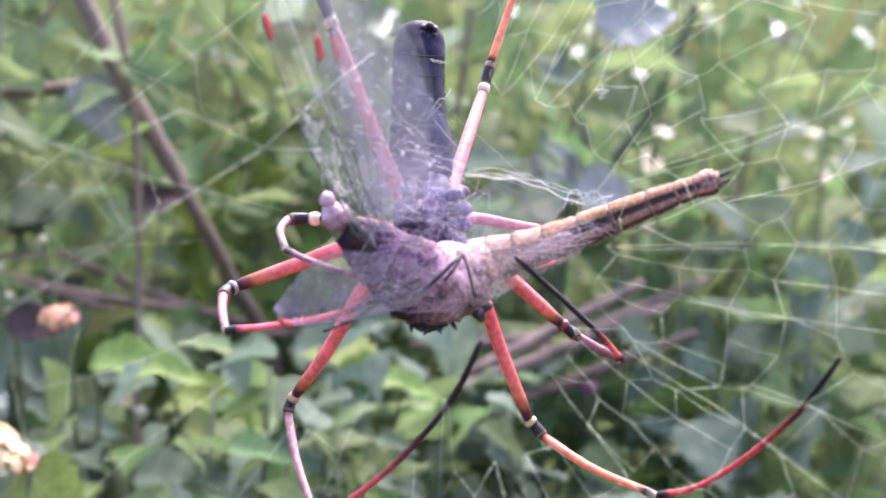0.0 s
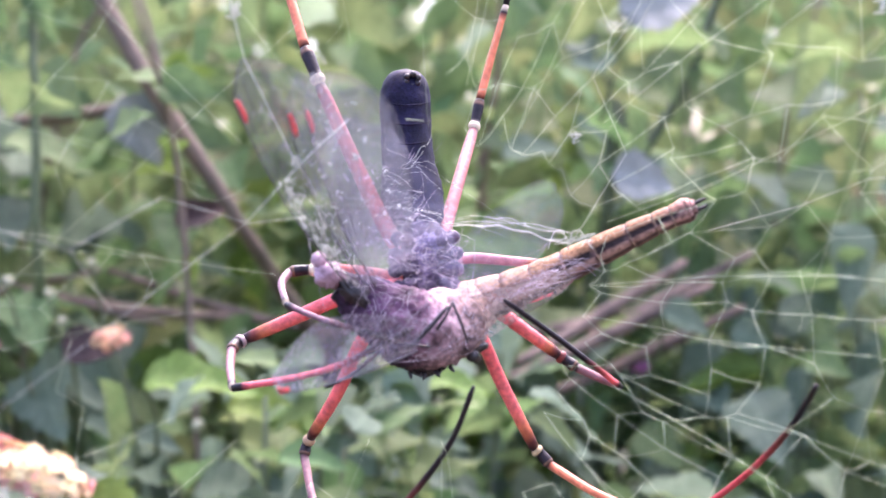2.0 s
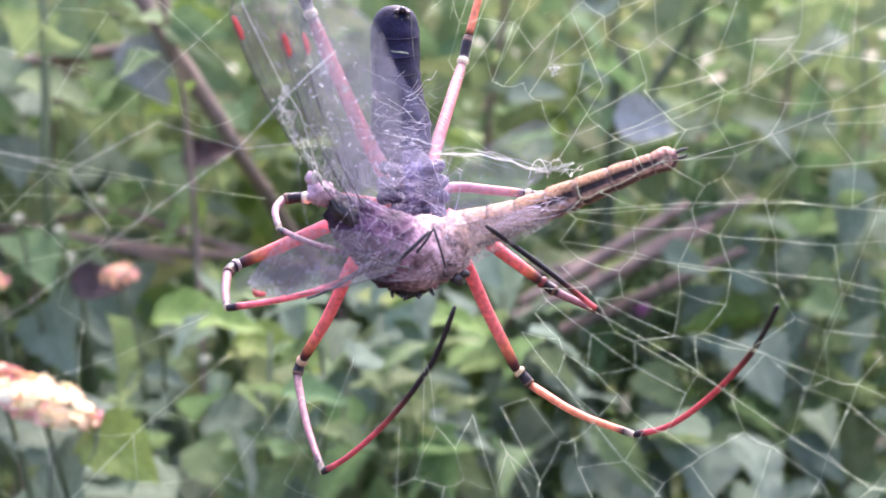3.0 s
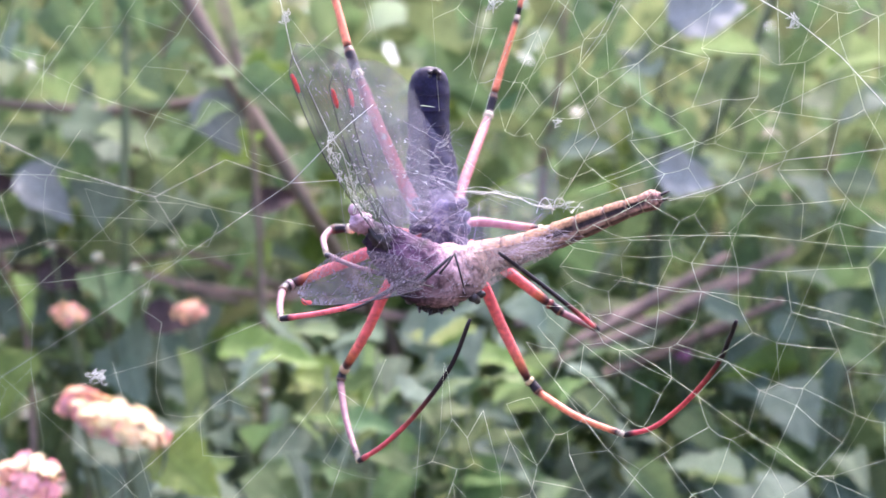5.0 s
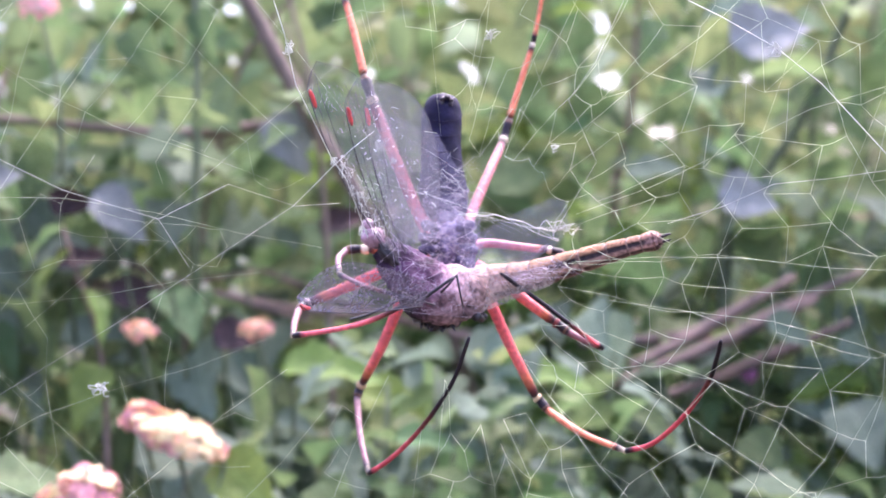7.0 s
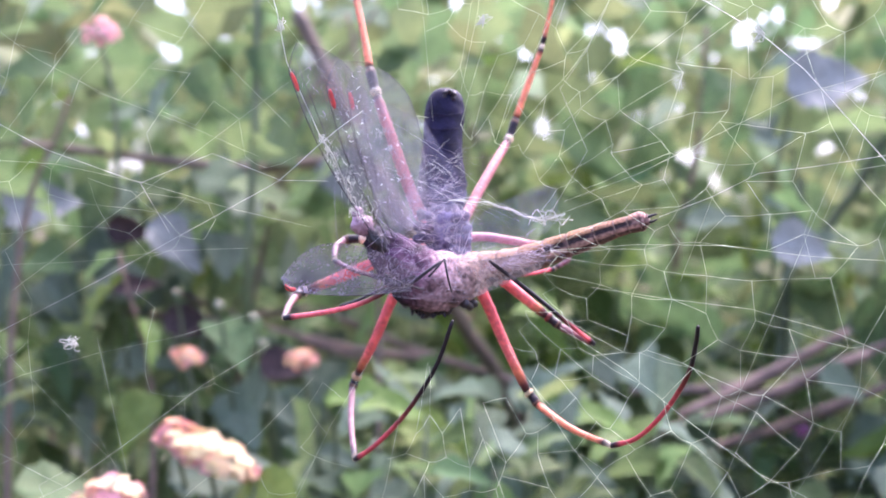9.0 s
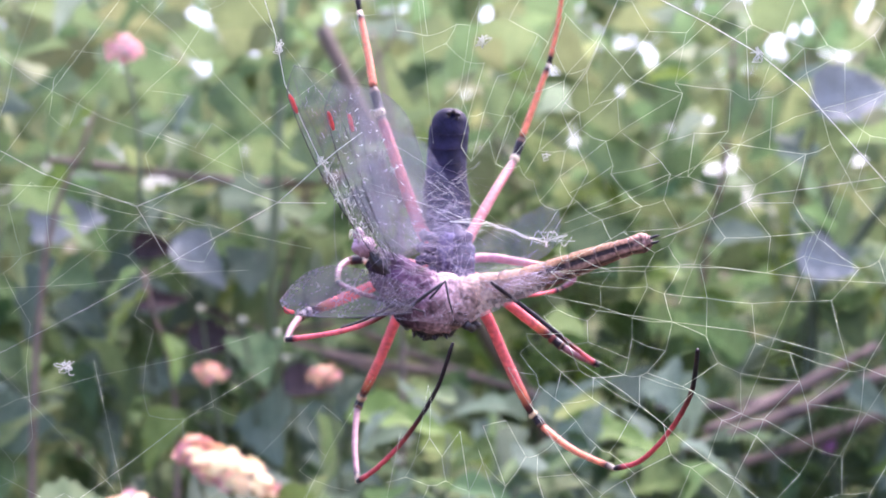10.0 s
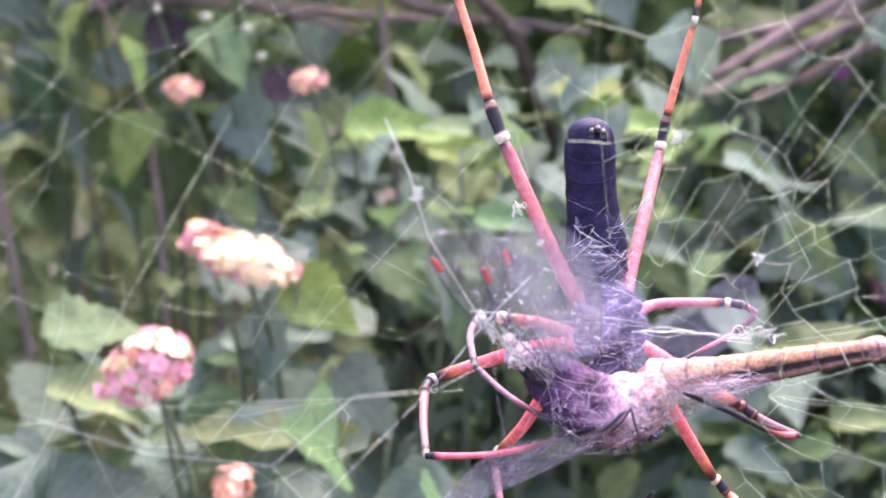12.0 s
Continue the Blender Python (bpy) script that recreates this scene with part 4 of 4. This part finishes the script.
# ---- dragonfly caught in the web ----
def tail_colour(up, s):
    """The abdomen's colour: tan back, black line along the side, pale belly; s runs from its base to its tip."""
    dark = (0.028, 0.016, 0.016) if 0.34 < s < 0.93 else (0.30, 0.17, 0.14)
    back = blend([(0, (0.42, 0.27, 0.20)), (0.3, (0.38, 0.22, 0.13)), (0.6, (0.37, 0.18, 0.085)), (0.9, (0.33, 0.16, 0.10)), (1, (0.5, 0.25, 0.22))], s)
    low = blend([(0, (0.38, 0.25, 0.21)), (0.4, (0.30, 0.18, 0.14)), (1, (0.32, 0.17, 0.14))], s)
    return blend([(-1, (0.22, 0.12, 0.09)), (-0.72, (0.05, 0.03, 0.03)), (-0.6, low), (-0.32, low), (-0.24, dark), (0.26, dark), (0.34, back), (0.8, back), (1, (0.42, 0.22, 0.13))], up)


def build_wing(body, name, base, tip, chord, width, seed, spot=(0.80, 0.89), cup=0.05, film=MEMBRANE):
    """A wing: membrane, costa and lesser veins, and the red spot near its tip. chord: the direction from the front edge to the hind edge."""
    r = random.Random(seed)
    b, t = Vector(base), Vector(tip)
    along = t - b
    length = along.length
    u = along.normalized()
    c = Vector(chord)
    c = (c - u * c.dot(u)).normalized()
    up = u.cross(c)

    def front(s):
        return -0.04 * length * math.sin(math.pi * s) if s < 0.93 else -0.04 * length * math.sin(math.pi * s) + (s - 0.93) * length * 1.0

    def hind(s):
        return width * (0.30 + 0.75 * math.sin(math.pi * min(s + 0.18, 1.0) * 0.62)) * max(0.0, 1 - max(0.0, s - 0.72) ** 2 / 0.0785) ** 0.5 + front(s) * 0.3

    def at(s, k):
        w = front(s) + (max(hind(s), front(s)) - front(s)) * k
        return b + u * (s * length) + c * w + up * (cup * width * math.sin(math.pi * k) + 0.25 * math.sin(k * 19) * (1 - k) + 0.9 * math.sin(s * 5 + seed) * k)

    stout = 1.0 if spot else 0.2
    rows, cols = 22, 9
    verts = [at(i / rows * 0.995, k / cols) for i in range(rows + 1) for k in range(cols + 1)]
    faces = [(i * (cols + 1) + k, (i + 1) * (cols + 1) + k, (i + 1) * (cols + 1) + k + 1, i * (cols + 1) + k + 1) for i in range(rows) for k in range(cols)]
    wing = part(name, mesh_of(name, [v * MM for v in verts], faces, film), body, "clear wing with dark veins")
    tube_part("costa", [at(i / 14 * 0.97, 0) for i in range(15)], [(0, 0.11 * stout), (1, 0.055 * stout)], VEIN, wing, sides=5, sub=1)
    lines, fs = [], []

    def vein(pts, rad):
        v, f, _ = tube_data(pts, rad, 4, 1)
        n = len(lines)
        lines.extend(v)
        fs.extend(tuple(n + i for i in g) for g in f)

    for k0, k1, end in ((0.05, 0.10, 0.9), (0.10, 0.22, 0.95), (0.14, 0.45, 0.9), (0.22, 0.68, 0.85), (0.34, 0.9, 0.7)):
        vein([at(s / 10 * end, k0 + (k1 - k0) * s / 10) for s in range(11)], (0.042 if k0 < 0.12 else 0.022) * stout)
    vein([at(s / 20 * 0.985, 1) for s in range(21)], 0.011 * stout)
    for j in range(70):
        s, k = r.uniform(0.08, 0.92), r.random() ** 0.8
        vein([at(s, k), at(min(s + r.uniform(-0.01, 0.02), 0.97), min(1, k + r.uniform(0.08, 0.2)))], 0.014 * stout)
    part("vein_network", mesh_of("vein_network", [v * MM for v in lines], fs, VEIN), wing)
    if not spot:
        return wing
    v, f, _ = tube_data([at(spot[0] + (spot[1] - spot[0]) * i / 4, 0.045) for i in range(5)], [(0, 0.15), (0.2, 0.36), (0.8, 0.36), (1, 0.15)], 8, 2, 0.5)
    part("wing_spot", mesh_of("wing_spot", [x * MM for x in v], f, SPOT), wing, "red spot near the wing tip")
    return wing


def build_dragonfly():
    d = thing("dragonfly", "dead brown dragonfly wrapped in silk and held by the spider", "dragonfly")
    v, f, sh = tube_data([(-10.3, 2.0, 0.8), (-7.0, 2.0, -2.0), (-2.3, 1.0, -5.5), (2.5, 2.0, -5.9), (7.5, 5.5, -4.0)], [(0, 1.8), (0.2, 3.2), (0.5, 4.8), (0.75, 4.4), (1, 2.4)], 64, 22, 0.85, 0.06)
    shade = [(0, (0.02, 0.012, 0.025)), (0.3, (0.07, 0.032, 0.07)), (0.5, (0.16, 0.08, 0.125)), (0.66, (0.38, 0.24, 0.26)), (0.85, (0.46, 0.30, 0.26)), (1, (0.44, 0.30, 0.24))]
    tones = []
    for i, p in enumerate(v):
        # Mottled by noise, and darker towards the underside.
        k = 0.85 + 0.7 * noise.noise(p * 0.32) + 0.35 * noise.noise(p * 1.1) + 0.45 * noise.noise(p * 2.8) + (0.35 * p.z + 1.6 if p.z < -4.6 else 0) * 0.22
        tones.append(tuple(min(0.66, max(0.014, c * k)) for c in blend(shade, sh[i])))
        v[i] = p + (p - Vector((-0.8, 2.0, -4.3))).normalized() * (1.1 * abs(noise.noise(p * 0.28)) + 0.22 * noise.noise(p * 0.9))
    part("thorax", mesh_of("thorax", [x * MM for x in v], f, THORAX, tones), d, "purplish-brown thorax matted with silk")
    ball_part("head", (-11.6, 0.0, 2.3), (1.9, 1.5, 1.6), KNOB, d, 20, 14, 0.5, 1.0, "pale pinkish head")
    ball_part("eye", (-8.9, -0.2, -0.2), (2.5, 1.3, 1.15), DARK, d, 22, 16, 0.75, 1.3, "", Euler((0, 0.75, 0)).to_matrix())
    ball_part("eye", (-12.6, 0.0, 4.3), (1.0, 1.0, 1.0), KNOB, d, 12, 8, 0.1)
    ball_part("jaw", (-0.8, 3.0, -10.2), (2.6, 2.0, 1.6), DARK, d, 16, 10, 0.5, 0.9)
    for k in range(9):
        root = Vector((-3.2 + 0.62 * k, 2.0 + 0.4 * math.sin(k * 2.1), -10.9 - 0.5 * math.sin(0.39 * k)))
        tube_part("jaw_spike", [root, root + Vector((0.25 * math.sin(k * 1.7), -0.3, -0.3 - 0.2 * math.cos(k * 2.3))), root + Vector((0.5 * math.sin(k * 1.7), -0.5, -0.55 - 0.3 * math.cos(k * 2.3)))], [(0, 0.32), (0.6, 0.22), (1, 0.08)], DARK, d, sides=6, sub=2)
    ball_part("jaw", (5.8, 4.0, -9.3), (1.5, 1.0, 0.8), DARK, d, 14, 9, 0.3, 0.8)
    line = spline([(5.6, 6.0, -4.2), (13.0, 3.5, -2.4), (19.8, 0.0, 0.0), (27.3, -4.0, 2.8), (33.1, -6.5, 4.7)], 12)
    n = len(line) - 1
    cuts = [0, 0.07, 0.17, 0.30, 0.43, 0.56, 0.68, 0.79, 0.88, 0.95, 1.0]
    girth = [(0, 3.0), (0.1, 2.6), (0.3, 2.15), (0.6, 1.8), (0.8, 1.35), (0.87, 1.25), (0.93, 1.62), (0.97, 1.5), (1, 0.9)]
    for a, b in zip(cuts, cuts[1:]):
        pts = [line[round(n * (a + (b - a) * i / 4))] for i in range(5)]
        ra = [(0, blend(girth, a) * 1.0), (0.08, blend(girth, a) * 1.06), (0.9, blend(girth, b) * 1.03), (1, blend(girth, b) * 0.93)]
        v, f, s = tube_data(pts, ra, 36, 2, 1.0, 0.04)
        mid = [sum((v[i * 36 + k] for k in range(36)), Vector()) / 36 for i in range(len(v) // 36)]
        for i, p in enumerate(v):
            off = p - mid[i // 36]
            up = off.normalized().z
            if abs(up - 0.05) < 0.2 and off.y < 0:
                v[i] = p - off * 0.16 * (1 - abs(up - 0.05) / 0.2)
        cols = [blend([(0, (0.40, 0.27, 0.21)), (0.06, tail_colour((p - mid[i // 36]).normalized().z, a)), (0.93, tail_colour((p - mid[i // 36]).normalized().z, b)), (0.98, (0.16, 0.09, 0.075))], s[i]) for i, p in enumerate(v)]
        for i, p in enumerate(v):
            k = 0.95 + 0.3 * noise.noise(p * 0.8) + 0.35 * noise.noise(p * 2.6)
            cols[i] = tuple(min(0.7, max(0.008, x * k)) for x in cols[i])
        part("abdomen_segment", mesh_of("abdomen_segment", [x * MM for x in v], f, TAIL, cols), d)
    for dz in (-0.4, 0.4):
        tube_part("cercus", [Vector((33.0, -6.4, 4.6)) + Vector((0, 0, dz)), Vector((33.9, -6.8, 4.9)) + Vector((0, 0, dz * 1.2)), Vector((34.4, -7.0, 5.1)) + Vector((0, 0, dz))], [(0, 0.24), (0.6, 0.18), (1, 0.05)], DARK, d, sides=8)
    build_wing(d, "forewing", (-9.1, -1.0, 0.1), (-21.7, -26.0, 25.5), (1, 0.25, 0.25), 8.5, 1)
    build_wing(d, "hindwing", (-7.3, -1.0, 0.1), (-16.0, -24.0, 23.4), (1, 0.2, 0.2), 10.5, 2, (0.78, 0.88))
    build_wing(d, "forewing", (-6.3, -1.0, 0.1), (-13.5, -18.0, 24.0), (1, 0.2, 0.1), 8.5, 3, (0.78, 0.88))
    build_wing(d, "hindwing", (-2.9, -6.0, -7.8), (-21.1, -21.0, -8.9), (0.15, -0.54, 0.8), 7.6, 4, (0.87, 0.96), film=MEMBRANE_DULL)
    # A fifth wing shape with faint veins, added for the thin film on this side.
    build_wing(d, "hindwing", (1.4, 4.0, 1.0), (18.1, 6.0, 11.1), (0.5, -0.3, -1), 7.0, 5, None, film=HAZE)
    for pts, girth in ((((-4.1, -5.0, -7.6), (-1.2, -6.2, -5.3), (1.5, -5.5, -3.1)), 0.34), (((-0.3, -6.0, -5.6), (0.9, -6.5, -4.2), (2.0, -6.0, -2.7)), 0.2), (((2.0, -6.0, -2.7), (2.6, -6.6, -5.2), (3.3, -5.0, -7.8)), 0.18),
                       (((-5.5, -3.0, -6.4), (-10.7, -5.0, -9.4), (-14.2, -4.0, -10.7)), 0.25), (((-7.3, -4.0, -5.5), (-4.2, -5.5, -6.8), (-1.2, -5.5, -7.6)), 0.18)):
        tube_part("leg", pts, [(0, girth), (1, girth * 0.7)], DARK, d, sides=6, sub=4)
    return d


DRAGONFLY = build_dragonfly()


# ---- silk thrown over the prey ----
def build_wrapping():
    r = random.Random(9)
    wrap = thing("silk_wrapping", "tangled white silk wound over the prey and spider", "silk")
    verts, faces = [], []

    def thread(pts, rad):
        v, f, _ = tube_data(pts, rad, 3, 4)
        n = len(verts)
        verts.extend(v)
        faces.extend(tuple(n + i for i in g) for g in f)

    lines = [((-1.8, 13.0, 2.4), (-12.2, 18.0, 25.8)), ((2.6, 14.0, 2.4), (10.0, 33.0, 20.3)), ((-8.2, -2.0, 1.0), (-15.2, -14.0, 11.7)), ((5.5, 3.0, -3.5), (17.6, -1.0, 4.0)), ((-10.1, -2.0, 0.8), (7.4, 1.0, -3.4)),
             ((-4.2, -4.0, -5.1), (-19.2, -20.0, -8.4)), ((-3.9, 14.0, 6.4), (-3.6, 15.0, 17.8)), ((3.2, 14.0, 6.4), (2.6, 15.0, 17.8)), ((-7.3, -3.0, 1.0), (-11.7, -17.0, 21.3))]
    lines = [(Vector(p), Vector(q)) for p, q in lines]

    def anchor():
        p, q = r.choice(lines)
        return p.lerp(q, r.random() ** 1.4) + Vector((0, -1.2, 0))

    for _ in range(75):
        p, q = anchor(), anchor()
        if (p - q).length < 20:
            thread([p, p.lerp(q, 0.5) + Vector((r.uniform(-0.6, 0.6), -0.6, r.uniform(-1.0, 0.2))), q], r.uniform(0.010, 0.028))
    for _ in range(16):
        x = r.uniform(-9, 6)
        z0, z1 = r.uniform(-9, -3), r.uniform(-4, 6)
        thread([(x, -3.6, z0), (x + r.uniform(-2, 4), -4.8, (z0 + z1) / 2), (x + r.uniform(-3, 8), -2.5, z1)], r.uniform(0.014, 0.034))
    for k in range(75):
        z = r.uniform(-9, 8)
        x0, x1 = r.uniform(-11, -4), r.uniform(0, 8)
        y0 = -3.6 if z < 1 else 3.0
        if z < 1 and r.random() < 0.45:
            continue
        if z >= 1:
            x0, x1 = x0 * 0.75, x1 * 0.6
        thread([(x0, y0 - 0.3, z), ((x0 + x1) / 2, y0 - 1.6, z + r.uniform(-1.2, 0.6)), (x1, y0, z + r.uniform(-3, 3))], r.uniform(0.008, 0.022) * (0.7 if z < 1 else 0.9))
    for _ in range(34):
        z = 12.5 - 10 * r.random() ** 0.6
        x0, x1 = r.uniform(-5.5, -2), r.uniform(1.5, 4.5)
        thread([(x0, 14.5, z), ((x0 + x1) / 2, 12.6, z + r.uniform(-1.5, 1)), (x1, 14.5, z + r.uniform(-3.5, 3.5))], r.uniform(0.012, 0.032))
    for n in range(300):
        w, k = r.uniform(0.12, 0.95), 10 * r.random() ** 1.3
        p = Vector((-8.2, -2.0, 1.0)).lerp(Vector((-20.8, -25.0, 24.5)), w) + Vector((k, -0.4, k * 0.1))
        q = p + Vector((r.gauss(0.2, 0.25), -0.1, r.gauss(-0.3, 0.3)))
        thread([p, p.lerp(q, 0.5) + Vector((r.gauss(0, 0.05), -0.05, r.gauss(0, 0.05))), q], r.uniform(0.03, 0.06) if n % 9 == 0 else r.uniform(0.007, 0.02))
    for _ in range(90):
        p = Vector((r.uniform(-7.5, 7), -3.0, r.uniform(-9, -1)))
        p.y = -2.6 - 0.03 * (16 - abs(p.x + 1) - abs(p.z + 5)) ** 1.6 * 0.35
        thread([p, p + Vector((r.gauss(0, 0.35), -0.25, r.gauss(0, 0.35))), p + Vector((r.gauss(0, 0.6), 0.1, r.gauss(0, 0.5)))], r.uniform(0.012, 0.035))
    for _ in range(120):
        z = r.uniform(-4, 9)
        p = Vector((r.gauss(0.5, 3.0), 8.6, z))
        thread([p, p + Vector((r.gauss(0, 0.5), -0.4, r.gauss(0, 0.3))), p + Vector((r.gauss(0, 0.9), 0, r.gauss(0, 0.5)))], r.uniform(0.010, 0.034))
    for _ in range(45):
        s = r.random()
        p = Vector((5.9, 3.0, -4.1)).lerp(Vector((18.8, -2.0, -0.3)), s)
        thread([p + Vector((-3, -0.6, r.uniform(-2, 2))), p + Vector((0, -1.9, r.uniform(-1.6, 1.6))), p + Vector((3.5, -0.4, r.uniform(-2.0, 1.6)))], r.uniform(0.015, 0.035))
    # Short stout bits, added to stand in for bright glints on the silk.
    for _ in range(20):
        p = Vector((-8.1, -3.0, 1.0)).lerp(Vector((-20.1, -24.0, 23.0)), r.random()) + Vector((r.uniform(-0.5, 7), -0.6, r.uniform(-1, 1)))
        if r.random() < 0.35:
            p = Vector((r.uniform(-9, 9), r.uniform(-5, -3.5), r.uniform(-8, 7)))
        thread([p, p + Vector((r.uniform(0.1, 0.3), 0, r.uniform(-0.2, 0.25))), p + Vector((r.uniform(0.1, 0.7), 0, r.uniform(-0.6, 0.6)))], r.uniform(0.05, 0.1))
    part("threads", mesh_of("threads", [v * MM for v in verts], faces, WRAP), wrap)["kind"] = "stuff"

    verts, faces = [], []
    for _ in range(120):
        p = Vector((-16.9, -15.0, 14.1)).lerp(Vector((-11.6, -4.0, 3.0)), r.random()) + Vector((r.gauss(0.1, 0.3) + (r.random() ** 4) * 3, -0.8, r.uniform(-0.6, 0.6)))
        thread([p, p + Vector((r.uniform(-0.3, 0.6), -0.2, r.uniform(-0.8, 0.4))), p + Vector((r.uniform(-0.3, 0.9), 0, r.uniform(-1.4, 0.3)))], r.uniform(0.02, 0.06))
    for _ in range(60):
        z = 1.5 + 15 * r.random() ** 1.6
        x0, tilt, y0 = r.uniform(-5, 2.5), r.gauss(0, 0.5), 12.4 + 0.1 * z
        thread([(x0 + 0.9 * i, y0 - 0.9 * math.sin(0.8 * i), z + tilt * i + r.gauss(0, 0.22)) for i in range(r.randint(3, 6))], r.uniform(0.010, 0.034))
    for _ in range(3):
        j = [Vector((r.gauss(0, 0.25), r.gauss(0, 0.2), r.gauss(0, 0.35))) for _ in range(5)]
        thread([Vector((2.7, -4.0, 6.5)) + j[0], Vector((6.4, -4.0, 6.4)) + j[1], Vector((10.2, -3.5, 5.9)) + j[2], Vector((14.0, -2.0, 4.7)) + j[3], Vector((17.6, -1.0, 3.9)) + j[4]], r.uniform(0.018, 0.04))
    for _ in range(4):
        a, b = Vector((-11.0, -16.0, 20.6)).lerp(Vector((-12.1, -10.0, 9.3)), r.random()), Vector((17.6, -1.0, 4.0)).lerp(Vector((5.9, 4.0, 4.1)), r.random())
        mid = a.lerp(b, 0.5) + Vector((0, -1, r.uniform(0, 2.5)))
        thread([a, mid, b], r.uniform(0.010, 0.018))
    for _ in range(24):
        p = Vector((-8.1, -3.0, 1.0)).lerp(Vector((-17.8, -23.0, 22.3)), r.uniform(0.2, 1)) + Vector((r.uniform(0, 9), -0.8, r.uniform(-1, 2)))
        thread([p, p + Vector((r.uniform(0.1, 0.4), 0, r.uniform(-0.3, 0.3))), p + Vector((r.uniform(-0.3, 0.9), 0, r.uniform(-0.6, 0.5)))], r.uniform(0.03, 0.07))
    part("matted_silk", mesh_of("matted_silk", [v * MM for v in verts], faces, SILK), wrap, "bright white flecks of matted silk")["kind"] = "stuff"

    def sheet(name, corners, seed, material=HAZE):
        a, b, cc, dd = (Vector(p) for p in corners)
        vs, fs, n = [], [], 10
        for i in range(n + 1):
            for k in range(n + 1):
                p = a.lerp(b, i / n).lerp(dd.lerp(cc, i / n), k / n)
                vs.append((p + Vector((0, 0.8 * noise.noise(p * 0.25 + Vector((seed, 0, 0))), 0))) * MM)
        for i in range(n):
            for k in range(n):
                j = i * (n + 1) + k
                fs.append((j, j + n + 1, j + n + 2, j + 1))
        part(name, mesh_of(name, vs, fs, material), wrap, "thin film of silk")

    sheet("film", ((-8.2, -2.0, -0.3), (-11.7, -18.0, 21.2), (-2.2, -4.0, 18.8), (5.4, 2.0, 7.4)), 1)
    sheet("film", ((-7.4, 2.0, 3.6), (-3.9, 2.0, 9.8), (4.6, 8.0, 9.2), (5.9, 6.0, 1.0)), 2)
    sheet("film", ((4.0, 0.6, -3.0), (18.5, -3.4, -0.6), (17.0, -1.5, -3.4), (6.2, 1.4, -8.6)), 3, SACK)
    return wrap


WRAPPING = build_wrapping()


def about(point, ry, rz):
    """The pose of a thing that stands at the web's middle, turned about a point in millimetres."""
    p = Matrix.Translation(W(point))
    return p @ pose(0, 0, 0, 0, ry, rz) @ p.inverted() @ Matrix.Translation(HOME)


def motions():
    """The dragonfly swings on its threads: its tail dips twice as the spider pulls at it. The angles are fitted to the
    camera's view.
    """
    swing = [(0.0, -5.2, 2), (0.5, -6.6, 3), (1.0, -7.6, 5), (1.5, -6.3, 3), (2.0, -6.2, 3), (2.5, -5.0, 2), (3.0, -2.0, 0), (3.2, -0.8, 0), (4.0, -1.2, 0), (4.8, -1.7, 0.5), (5.5, -1.2, 0), (6.0, -0.4, 0), (6.5, 0.0, 0),
             (6.8, 0.4, 0), (7.0, 3.4, 0), (7.5, 3.1, -1), (7.7, 2.4, -1), (8.5, 1.0, 0), (9.3, 0.4, 1), (10.5, 0.7, 1), (11.0, 1.2, 0.5), (11.5, 2.3, -1), (12.0, 0.5, -1)]
    rows = [(t, about((0.5, 2, -4.5), ry, rz)) for t, ry, rz in swing]
    walk(DRAGONFLY, rows)
    walk(WRAPPING, rows)


motions()
